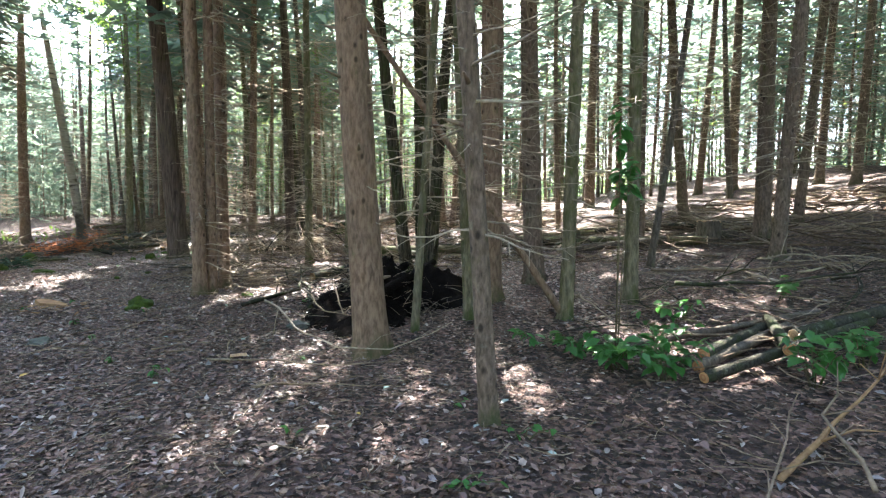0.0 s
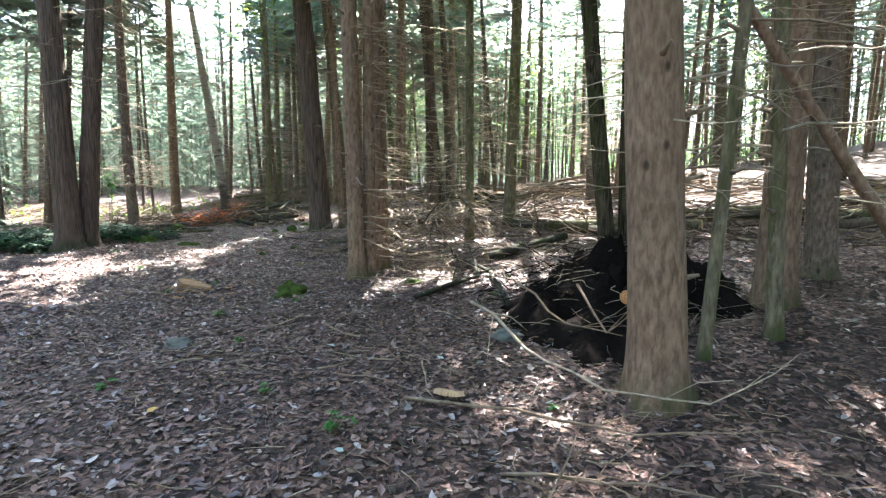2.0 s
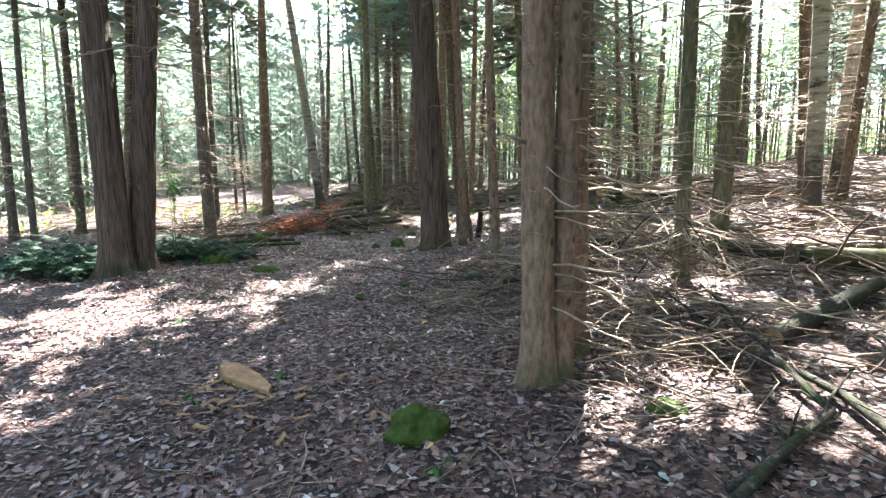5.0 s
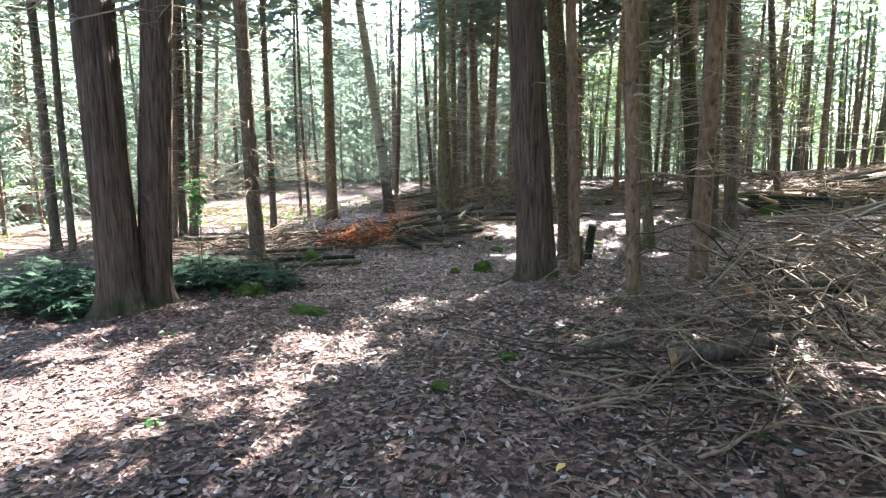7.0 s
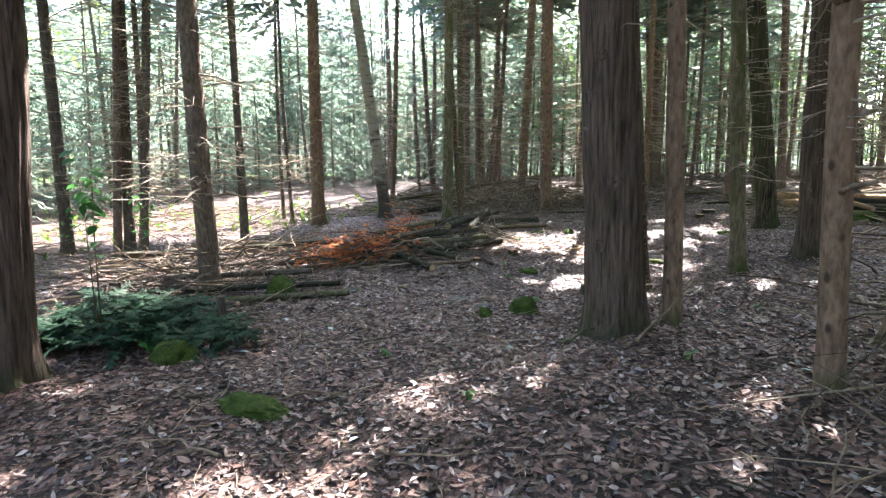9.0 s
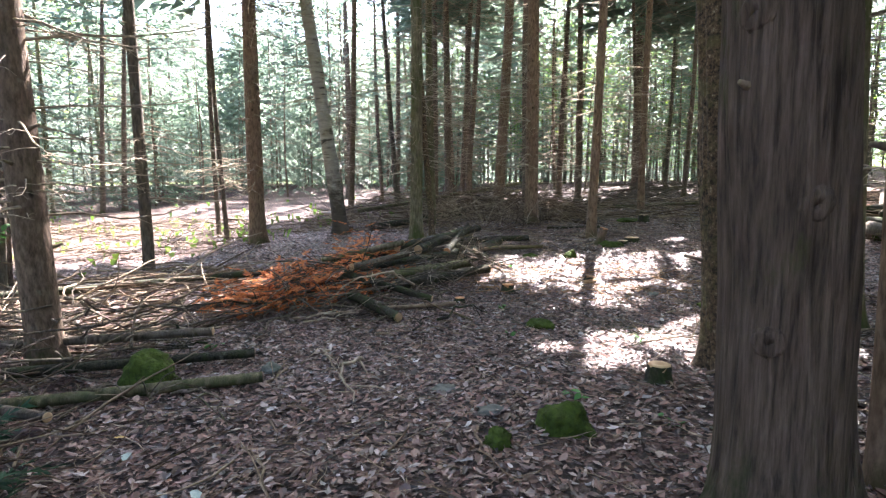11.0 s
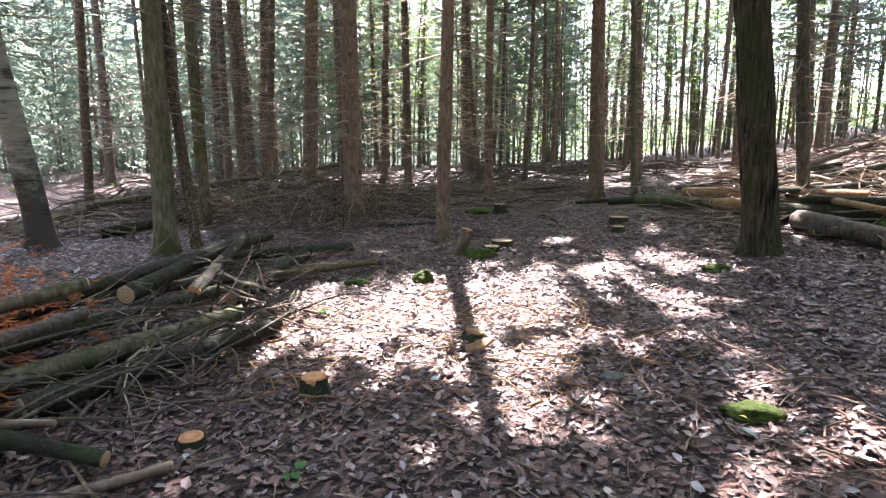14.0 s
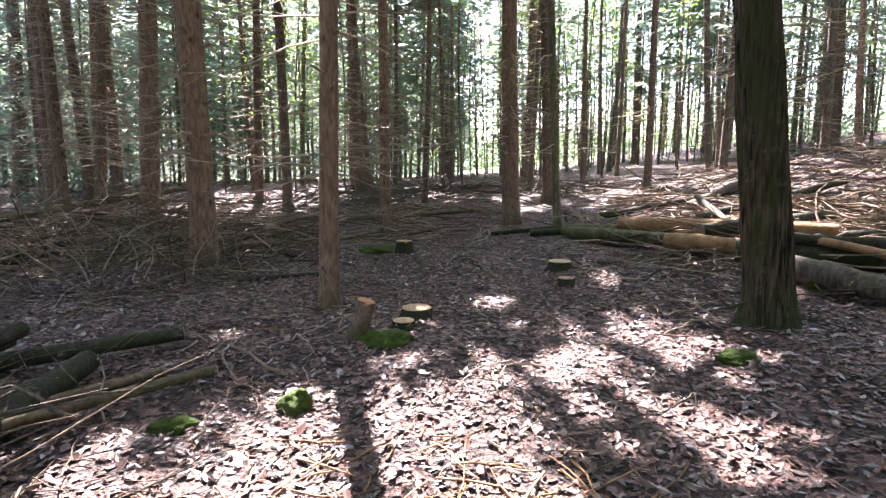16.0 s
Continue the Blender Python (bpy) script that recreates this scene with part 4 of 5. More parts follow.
fallen_branch(((-1.75, 7.2, 0.04), (-2.1, 8.6, 0.06), (-2.65, 9.45, 0.08), (-3.0, 10.2, 0.2)), 0.036, LOGBARK, 4, "stout crooked branch lying across sunlit litter")
fallen_branch(((-2.8, 7.6, 0.02), (-2.3, 8.3, 0.05), (-2.0, 8.9, 0.12)), 0.022, LOGBARK, 2)
sticks("brushwood", "dry grey brushwood strewn beside the triple spruce", -2.6, 9.9, 1.3, 1.2, 170, 0.8, 0.008, 0.22, 31)
sticks("brushwood", "dead lower boughs fallen round the triple spruce", -3.2, 9.0, 0.7, 0.9, 90, 0.9, 0.007, 0.75, 32)

# felled stems beyond the forked tree
log((-2.2, 13.2, 0.09), (-0.2, 11.4, 0.1), 0.095, LOGBARK, OLD)
log((-1.45, 12.3, 0.12), (0.9, 11.2, 0.16), 0.10, MOSSY, CUT)
log((-2.3, 9.6, 0.05), (-1.2, 11.2, 0.12), 0.075, LOGBARK, ROTTEN, "pale log half stripped of its bark")
log((-0.9, 12.9, 0.08), (2.4, 12.2, 0.12), 0.08, LOGBARK, OLD)
log((0.4, 13.6, 0.08), (3.6, 13.0, 0.1), 0.09, MOSSY, OLD)
log((2.2, 12.6, 0.10), (4.9, 10.1, 0.12), 0.10, MOSSY, CUT)
log((3.2, 13.9, 0.08), (6.2, 12.0, 0.1), 0.09, LOGBARK, OLD)
log((2.4, 10.9, 0.08), (5.6, 10.4, 0.10), 0.08, DARK, OLD)
sticks("brushwood", "felled tops and branches strewn over the slope", 2.2, 12.3, 4.2, 2.6, 420, 1.7, 0.018, 0.30, 33)
sticks("brushwood", "bleached branches strewn over the slope", 7.5, 11.5, 4.0, 4.5, 460, 1.8, 0.021, 0.35, 34)
sticks("brushwood", "bleached branches strewn up the slope", 0.5, 19.5, 4.5, 4.5, 520, 1.8, 0.020, 0.30, 35)
sticks("brushwood", "bleached branches strewn over the sunny rise", 0.0, 26.5, 5.5, 4.5, 420, 1.7, 0.015, 0.26, 36)
sticks("brushwood", "dry sticks strewn over the litter", -2.6, 15.0, 2.6, 2.4, 300, 1.3, 0.014, 0.2, 37)

# the leaning rotten stem
log((1.39, 6.25, 0.05), (-0.86, 5.83, 3.4), 0.045, BROWN, ROTTEN, "leaning rotten stem flaking to orange wood", "dead_stem", 0.06, 0.7)

# logs and leafy plants beside the start of the walk
log((1.98, 4.05, 0.05), (3.9, 4.9, 0.16), 0.046, LOGBARK, CUTRED, "cut log with an orange sawn end in leafy brush")
log((2.75, 4.25, 0.18), (3.25, 5.4, 0.10), 0.055, LOGBARK, CUTRED, "cut log with an orange sawn end in leafy brush")
log((2.15, 4.42, 0.10), (3.1, 5.2, 0.10), 0.050, LOGBARK, CUTRED, "mossy cut log with an orange sawn end")
log((2.05, 4.3, 0.05), (3.4, 5.3, 0.05), 0.050, DARK, CUTRED, "dark cut log in leafy brush")
log((3.1, 4.75, 0.14), (5.2, 5.3, 0.22), 0.06, LOGBARK, CUT)
log((1.7, 5.1, 0.03), (3.9, 5.6, 0.06), 0.035, DARK, OLD, "slim dark pole on the litter")
fallen_branch(((1.9, 5.35, 0.04), (3.0, 5.0, 0.1), (4.2, 5.1, 0.2)), 0.016, None, 4)
fallen_branch(((2.6, 6.1, 0.35), (3.6, 5.9, 0.3), (4.9, 5.9, 0.35)), 0.028, LOGBARK, 4)
fallen_branch(((2.9, 7.6, 0.2), (3.7, 6.9, 0.25), (5.2, 6.4, 0.3)), 0.022, None, 4)
fallen_branch(((1.75, 2.75, 0.03), (2.3, 3.1, 0.12), (3.0, 3.6, 0.3)), 0.020, ROTTEN, 4, "crooked yellowish branch on the litter")
fallen_branch(((1.35, 2.2, 0.03), (1.7, 2.7, 0.1), (2.2, 3.3, 0.25)), 0.012, None, 3)
fallen_branch(((2.0, 2.4, 0.15), (2.1, 2.9, 0.3), (2.5, 3.4, 0.4)), 0.012, None, 3)
sticks("brushwood", "twigs strewn among logs and leafy plants", 3.2, 5.6, 2.0, 1.7, 190, 0.8, 0.007, 0.22, 38)
sticks("brushwood", "twigs strewn on brown litter", 1.6, 3.0, 1.4, 1.2, 50, 0.45, 0.005, 0.05, 39)

# brush heap by the two warm spruces
sticks("brush_heap", "heap of long dry grey branches", -3.8, 11.7, 1.2, 1.4, 260, 1.2, 0.008, 0.85, 41, None, None, 3.14, 0.8)
sticks("brush_heap", "long dry branches spread from the heap", -4.5, 11.2, 1.2, 1.4, 45, 1.3, 0.008, 0.10, 42, LOGBARK)
sticks("brush_heap", "dry branches spread behind the heap", -3.6, 13.6, 1.6, 1.6, 120, 1.3, 0.008, 0.3, 43)
log((-4.76, 11.04, 0.09), (-4.1, 11.5, 0.10), 0.065, DARK, ROTTEN, "rotten log with a torn reddish end")
log((-4.31, 12.19, 0.26), (-3.6, 12.7, 0.2), 0.06, LOGBARK, CUTRED, "log with an orange torn end in the brush heap")
log((-5.45, 11.2, 0.03), (-5.1, 11.36, 0.05), 0.05, DARK, OLD, "short dark log in the litter")
for k in range(9):
    rr = random.Random(60 + k)
    x, y = rr.uniform(-5.9, -4.4), rr.uniform(9.6, 11.6)
    t = rr.uniform(-0.9, 0.9)
    fallen_branch(((x, y, 0.02), (x + 0.5 * math.cos(t), y + 0.5 * math.sin(t), 0.06), (x + 1.1 * math.cos(t + 0.3), y + 1.1 * math.sin(t + 0.3), 0.16)), 0.011, None, 3, seed=k)

# long pile of thin logs with rusty needles
PILE = random.Random(8)


def pile_log(a, b, r, mat=None, end=CUT, label="thin mossy log in a long low pile"):
    return log(a, b, r, mat, end, label)


pile_log((-10.86, 18.1, 0.36), (-10.5, 20.45, 0.32), 0.062, LOGBARK)
pile_log((-10.6, 18.25, 0.30), (-10.6, 19.95, 0.36), 0.068, LOGBARK)
pile_log((-10.28, 18.55, 0.26), (-10.42, 19.75, 0.46), 0.055, LOGBARK, CUTRED, "lichen-grey log sloping on the pile")
pile_log((-10.2, 18.9, 0.10), (-10.1, 20.4, 0.12), 0.085, LOGBARK)
pile_log((-10.72, 16.95, 0.16), (-9.9, 18.5, 0.13), 0.068, MOSSY, CUT, "mossy log at the edge of the pile")
pile_log((-10.35, 17.1, 0.08), (-9.6, 18.45, 0.09), 0.070, LOGBARK, CUT, "grey log at the edge of the pile")
pile_log((-10.95, 17.2, 0.24), (-10.2, 18.75, 0.22), 0.055, LOGBARK)
pile_log((-10.7, 16.7, 0.36), (-10.5, 17.75, 0.36), 0.045, DARK)
pile_log((-11.58, 17.3, 0.30), (-10.75, 18.1, 0.42), 0.050, MOSSY)
pile_log((-10.83, 16.72, 0.28), (-9.69, 16.8, 0.06), 0.042, LOGBARK, CUT, "lichen-covered pole on the pile")
pile_log((-10.47, 16.35, 0.13), (-9.69, 16.02, 0.06), 0.060, LOGBARK, CUT)
pile_log((-10.05, 16.28, 0.03), (-9.41, 16.83, 0.04), 0.026, TWIG, CUT, "barkless grey pole on the litter")
pile_log((-12.0, 16.2, 0.14), (-10.6, 17.0, 0.22), 0.055, DARK)
pile_log((-12.1, 16.9, 0.10), (-11.0, 18.3, 0.28), 0.065, LOGBARK)
pile_log((-12.2, 15.5, 0.08), (-10.9, 16.1, 0.10), 0.045, DARK)
pile_log((-11.5, 19.0, 0.10), (-10.8, 20.8, 0.12), 0.075, DARK)
pile_log((-11.3, 20.2, 0.10), (-9.7, 20.9, 0.10), 0.060, LOGBARK)
pile_log((-10.9, 18.9, 0.16), (-9.3, 20.3, 0.08), 0.035, BROWN, CUT, "slim brown pole lying off the pile")
def strewn_branches(n, xr, yr, length, r, lift, mats, label, seed, forks=4):
    """Long crooked branches, each lying its own way."""
    rng = random.Random(seed)
    for k in range(n):
        x, y, t, bend = rng.uniform(*xr), rng.uniform(*yr), rng.uniform(0, 6.283), rng.uniform(-0.5, 0.5)
        l = length * rng.uniform(0.5, 1.2)
        h = rng.uniform(0.2, 1.0) * lift
        pts = []
        for i in range(4):
            pts.append((x, y, 0.02 + h * math.sin(0.4 + 0.85 * i)))
            x, y, t = x + math.cos(t) * l / 3, y + math.sin(t) * l / 3, t + bend
        if min(path_gap(p[0], p[1], WALKED) for p in pts) < 0.75:
            continue
        fallen_branch(pts, r * rng.uniform(0.6, 1.3), mats[k % len(mats)], forks, label, seed + k)


strewn_branches(26, (-11.4, -9.6), (16.2, 20.0), 1.2, 0.013, 0.42, (LOGBARK, DARK, LIMB), "crooked dark branch lying over the log pile", 1200, 5)
strewn_branches(16, (-11.8, -9.2), (13.6, 16.4), 1.0, 0.012, 0.18, (LOGBARK, LIMB, DARK), "crooked dead branch on the shaded litter", 1300)
strewn_branches(24, (-4.9, -3.0), (10.4, 13.4), 1.7, 0.010, 0.85, (LIMB, TWIG, LOGBARK), "long arching dry branch in a brush heap", 1400, 5)
strewn_branches(18, (-3.2, -0.8), (9.4, 12.6), 1.3, 0.011, 0.25, (LIMB, TWIG), "bleached crooked branch on sunlit litter", 1500, 5)
strewn_branches(14, (1.6, 5.0), (5.2, 8.0), 1.6, 0.013, 0.3, (LIMB, LOGBARK), "crooked dead branch among cut logs", 1600, 5)
strewn_branches(16, (-10.6, -5.6), (19.4, 23.4), 0.7, 0.008, 0.10, (LIMB, LOGBARK), "thin crooked stick on the litter", 1700, 3)
sticks("brush_heap", "dry branches bristling from the log pile", -10.5, 18.5, 1.0, 1.9, 60, 0.9, 0.006, 0.4, 44, None, None, 3.14, 0.6)
sticks("brush_heap", "dark branches under the rusty needles", -11.0, 16.7, 1.2, 1.1, 240, 1.1, 0.012, 0.45, 45, DARK)
sticks("brush_heap", "dark mossy branches in the log pile", -10.4, 18.7, 1.0, 1.8, 190, 0.9, 0.009, 0.35, 46, DARK)

# low logs beside the mossy stone
log((-12.3, 13.6, 0.20), (-10.7, 14.6, 0.18), 0.042, DARK, CUT, "dark pole laid beside a mossy stone")
log((-11.9, 13.2, 0.08), (-10.2, 14.55, 0.08), 0.042, LOGBARK, OLD)
log((-11.3, 12.9, 0.05), (-9.75, 14.15, 0.05), 0.045, MOSSY, OLD)
log((-13.2, 12.9, 0.06), (-10.4, 13.1, 0.10), 0.035, DARK, CUT, "slim dark pole on the litter")
log((-14.2, 14.2, 0.30), (-12.4, 17.2, 0.15), 0.05, LOGBARK, OLD)
log((-15.9, 15.2, 0.10), (-13.0, 15.2, 0.12), 0.05, DARK, OLD)
sticks("brushwood", "dead branches strewn at the edge of the clearing", -13.2, 15.6, 2.2, 2.2, 360, 1.4, 0.014, 0.35, 47)
sticks("brushwood", "twigs strewn at the foot of the forked cedar", -11.5, 12.6, 1.6, 1.2, 150, 1.0, 0.008, 0.3, 48)

# logs stacked behind the furrowed tree
log((-5.6, 24.8, 0.09), (-3.9, 23.2, 0.14), 0.10, MOSSY, CUT, "mossy log at the end of a woodpile")
log((-5.0, 24.2, 0.22), (-3.2, 22.5, 0.20), 0.10, ROTTEN, ROTTEN, "split log with bright broken wood")
log((-6.0, 25.2, 0.05), (-4.2, 24.4, 0.12), 0.06, LOGBARK, OLD)
log((-4.6, 22.2, 0.14), (-2.6, 20.6, 0.10), 0.13, LOGBARK, OLD, "thick log beside the furrowed tree")
log((-4.2, 22.5, 0.10), (-2.2, 21.3, 0.12), 0.09, MOSSY, CUT)
log((-4.3, 22.0, 0.30), (-2.9, 20.4, 0.28), 0.05, LOGBARK, OLD)
log((-4.6, 22.9, 0.26), (-2.6, 23.3, 0.22), 0.085, LOGBARK, OLD)
log((-3.9, 22.6, 0.08), (-1.6, 22.4, 0.10), 0.09, LOGBARK, CUT)
log((-3.6, 24.6, 0.10), (-0.4, 25.6, 0.12), 0.07, LOGBARK, OLD)
log((-3.2, 25.6, 0.10), (-0.1, 27.6, 0.12), 0.07, DARK, OLD)
log((-4.6, 26.0, 0.06), (-1.4, 26.3, 0.10), 0.06, LOGBARK, CUT)
sticks("brushwood", "branches strewn round the woodpile", -3.0, 23.2, 2.6, 2.6, 380, 1.5, 0.017, 0.3, 49)
sticks("brushwood", "dry bark and sticks strewn in the sun", -5.7, 21.9, 0.6, 1.2, 110, 0.6, 0.009, 0.08, 50)

# grey brush band across the middle of the wood
sticks("brush_band", "low band of dead grey brush", -12.2, 25.8, 2.6, 1.9, 700, 1.3, 0.014, 0.75, 51)
sticks("brush_band", "low band of dead grey brush", -10.6, 24.6, 1.5, 1.0, 380, 1.1, 0.012, 0.7, 52)
sticks("brush_band", "low band of dead grey brush under the trees", -14.8, 24.6, 2.4, 2.6, 460, 1.4, 0.015, 0.8, 53)
sticks("brushwood", "branches on the shaded floor", -8.5, 27.5, 2.8, 2.4, 260, 1.4, 0.016, 0.2, 54)
sticks("brushwood", "branches piled on the shaded floor", -7.5, 31.5, 5.5, 2.0, 420, 1.8, 0.020, 0.5, 55, DARK)
for k, (ax, ay) in enumerate(((-7.6, 21.5), (-5.8, 23.6), (-8.6, 24.2), (-10.4, 21.6), (-9.0, 12.6), (-3.4, 6.4), (-6.4, 16.6))):
    sticks("stick_litter", "dead sticks scattered over leaf litter", ax, ay, 1.7, 1.4, 46, 0.55, 0.008, 0.03, 260 + k, None, None, 3.14, 0.08)
log((-15.0, 23.4, 0.35), (-11.6, 27.4, 0.75), 0.055, MOSSY, OLD, "long mossy pole propped on dead brush")
log((-14.0, 22.4, 0.08), (-12.4, 24.6, 0.12), 0.09, LOGBARK, OLD)


log((-10.24, 19.80, 0.04), (-9.65, 20.40, 0.05), 0.035, BROWN, ROTTEN, "slim brown pole streaked with orange bare wood", bow=0.05)
log((-9.84, 22.87, 0.02), (-8.77, 23.01, 0.03), 0.03, LOGBARK, OLD, "slim grey pole on the shaded litter", bow=0)
log((-9.18, 27.85, 0.05), (-6.29, 28.18, 0.08), 0.05, MOSSY, OLD, "dark mossy log on the shaded floor", bow=0)
log((-6.54, 25.63, 0.03), (-5.40, 25.34, 0.04), 0.035, LOGBARK, OLD, "slim grey pole on the shaded litter", bow=0)
log((-5.61, 24.46, 0.1), (-4.55, 22.92, 0.12), 0.09, MOSSY, ROTTEN, "mossy log with a bright broken end", bow=0.05)
log((-4.88, 23.10, 0.14), (-4.32, 22.35, 0.16), 0.1, ROTTEN, ROTTEN, "rotten log split open to bright wood", bow=0.04)
log((-4.55, 21.52, 0.12), (-4.27, 20.44, 0.12), 0.12, DARK, OLD, "thick dark log behind the furrowed tree", bow=0.04)
log((-4.16, 22.04, 0.32), (-3.76, 20.92, 0.26), 0.045, ROTTEN, CUT, "yellowish split pole lying on the woodpile", bow=0.03)
log((-3.64, 23.33, 0.12), (-2.73, 23.06, 0.14), 0.08, LOGBARK, OLD, "log with a grey sawn end on the woodpile", bow=0)
log((-3.66, 24.60, 0.42), (-4.14, 22.71, 0.2), 0.04, DARK, OLD, "dark pole tipped over the woodpile", bow=0)
fallen_branch(((-9.39, 20.71, 0.02), (-9.12, 20.22, 0.05), (-8.81, 20.03, 0.03)), 0.009, None, 1)
fallen_branch(((-9.72, 19.77, 0.02), (-9.93, 20.22, 0.2), (-10.10, 20.70, 0.04)), 0.007, None, 1)
fallen_branch(((-9.18, 19.52, 0.02), (-9.13, 19.69, 0.08), (-9.11, 19.91, 0.12)), 0.008, None, 1)
fallen_branch(((-9.32, 20.50, 0.03), (-9.11, 20.14, 0.04), (-8.97, 20.06, 0.03)), 0.009, None, 1)
fallen_branch(((-6.65, 18.69, 0.02), (-6.57, 18.09, 0.04), (-6.50, 17.70, 0.03)), 0.01, None, 2)
fallen_branch(((-10.32, 18.91, 0.2), (-9.86, 18.71, 0.12), (-9.60, 18.51, 0.05)), 0.014, None, 3)
fallen_branch(((-10.43, 17.82, 0.1), (-10.06, 17.87, 0.15), (-9.66, 17.73, 0.04)), 0.012, None, 2)
sticks("brushwood", "bleached poles strewn thickly over the sunny rise", -0.8, 26.5, 3.6, 2.6, 150, 2.0, 0.020, 0.28, 57, None, 0.3, 0.8, 0.12)
sticks("brushwood", "bleached poles strewn beside the woodpile", -2.2, 23.6, 2.2, 1.6, 120, 1.6, 0.018, 0.22, 58, None, 0.2, 0.8, 0.12)
sticks("brush_band", "brown dead brush under the spruces", -11.6, 23.6, 1.9, 1.3, 420, 0.9, 0.009, 0.5, 59, None, None, 3.14, 1.1)
sticks("twig_litter", "bark strips and twigs in sunlit litter", -8.4, 18.4, 1.6, 1.1, 260, 0.5, 0.006, 0.04, 60, ROTTEN, None, 3.14, 0.06)
sticks("brushwood", "dark forked branches at the foot of a spruce", -11.9, 13.9, 1.3, 1.0, 160, 1.1, 0.012, 0.6, 61, DARK, None, 3.14, 0.5)


def needle_heap(name, label, mat, cx, cy, rx, ry, h, count, seed, size=0.3, down=0.1):
    rng = random.Random(seed)
    g = ([], [])
    for _ in range(count):
        a, q = rng.uniform(0, 6.283), math.sqrt(rng.random())
        x, y = cx + rx * q * math.cos(a), cy + ry * q * math.sin(a)
        o = Vector((x, y, surface(x, y) + 0.03 + h * (1 - 0.7 * q) * rng.random()))
        t = rng.uniform(0, 6.283)
        spray(g, o, Vector((math.cos(t), math.sin(t), rng.uniform(-0.3, 0.5) - down)).normalized(), size * rng.uniform(0.6, 1.3), size * 0.33, rng, 6)
    return tagged(part(name, g, mat, None, "", False), label, "boughs", kind="stuff")


for k, (x, y, rx, ry, h, n) in enumerate(((-11.5, 15.7, 0.45, 0.4, 0.45, 80), (-11.1, 16.2, 0.55, 0.5, 0.55, 150), (-10.8, 16.75, 0.45, 0.5, 0.6, 120), (-11.6, 16.6, 0.5, 0.5, 0.5, 90), (-11.3, 17.5, 0.35, 0.45, 0.75, 90), (-11.5, 18.2, 0.25, 0.35, 1.0, 70), (-10.9, 17.9, 0.3, 0.4, 0.6, 50))):
    needle_heap("rusty_boughs", "dead conifer boughs with rust-red needles", RUST, x, y, rx, ry, h + 0.08, int(n * 1.7), 71 + k, 0.16)
needle_heap("green_boughs", "cut dark green boughs lying on the ground", BOUGH, -10.75, 12.1, 0.8, 0.75, 0.42, 420, 74, 0.28)
needle_heap("green_boughs", "cut dark green boughs lying on the ground", BOUGH, -11.7, 10.7, 1.2, 0.8, 0.5, 480, 75, 0.3)
needle_heap("green_boughs", "cut dark green bough beside the path", BOUGH, -9.75, 12.25, 0.4, 0.3, 0.36, 120, 76, 0.22)


# ---- stumps, stones, moss, seedlings ----
def stump(x, y, r, h, end=None, label="low cut stump with pale sawn top", mat=None, tilt=0.0):
    rng = random.Random(int(abs(x * 100 + y * 7)))
    top = tagged(new("tree_stump"), label, "stump", "cut stumps")
    top.location = (x, y, surface(x, y))
    t = Vector((tilt, 0, 1)).normalized()
    part("bark", tube(([], []), [t * k for k in (-0.08, 0.0, h * 0.5, h)], [r * 1.35, r * 1.2, r * 1.03, r], 12, False, 0.08, rng), mat or LOGBARK, top)
    part("cut_top", tube(([], []), [t * (h - 0.03), t * (h + 0.002), t * (h + 0.006)], [r * 0.96, r * 0.96, r * 0.84], 12, True, 0.05, rng), end or CUT, top, "pale sawn wood")
    return top


stump(-7.19, 15.02, 0.075, 0.11, CUT, "small fresh-cut stump in sunlit litter")
stump(-9.04, 17.6, 0.075, 0.09, CUTRED, "small stump with an orange sawn top")
stump(-9.45, 17.05, 0.06, 0.05, CUTRED, "low stump with an orange sawn top")
stump(-8.2, 18.45, 0.07, 0.06, ROTTEN, "low stump with torn yellow wood", tilt=0.2)
stump(-6.36, 22.6, 0.13, 0.10, CUT, "wide low stump with pale sawn top")
stump(-6.5, 21.95, 0.08, 0.07, CUT)
stump(-7.98, 21.4, 0.13, 0.08, CUT, "wide low stump with pale sawn top")
stump(-8.1, 21.1, 0.09, 0.06, CUT)
stump(-8.46, 20.85, 0.07, 0.30, CUTRED, "leaning lichen-grey stump with torn top", SPRUCE, 0.28)
stump(-2.9, 21.6, 0.10, 0.35, CUT)
stump(-1.6, 12.6, 0.10, 0.24, CUT, "short dark stump among felled logs", DARK)
stump(3.0, 12.6, 0.16, 0.30, CUTRED, "stump with an orange sawn top", DARK)
stump(5.0, 10.3, 0.22, 0.45, CUT, "broad dark stump with uprooted roots", DARK)
stump(-10.07, 12.62, 0.04, 0.30, DARK, "dark broken stake of a stump", DARK)
stump(-8.0, 24.2, 0.11, 0.16, CUT)


def boulder(x, y, rx, ry, h, mat, label, name="mossy_stone", seed=0):
    bm = bmesh.new()
    bmesh.ops.create_icosphere(bm, subdivisions=4, radius=1)
    for v in bm.verts:
        n = 1 + 0.42 * noise.noise(v.co * 1.3 + Vector((seed, 0, 0))) + 0.14 * noise.noise(v.co * 4 + Vector((0, seed, 0))) + 0.09 * noise.noise(v.co * 11 + Vector((0, 0, seed)))
        v.co = Vector((v.co.x * rx * n, v.co.y * ry * n, v.co.z * h * n))
    me = bpy.data.meshes.new(name)
    bm.to_mesh(me)
    bm.free()
    me.materials.append(mat)
    me.polygons.foreach_set("use_smooth", [True] * len(me.polygons))
    ob = new(name, me)
    ob.location = (x, y, surface(x, y) + h * 0.25)
    return tagged(ob, label, "stone" if name != "moss_cushion" else "moss", "stones and moss")


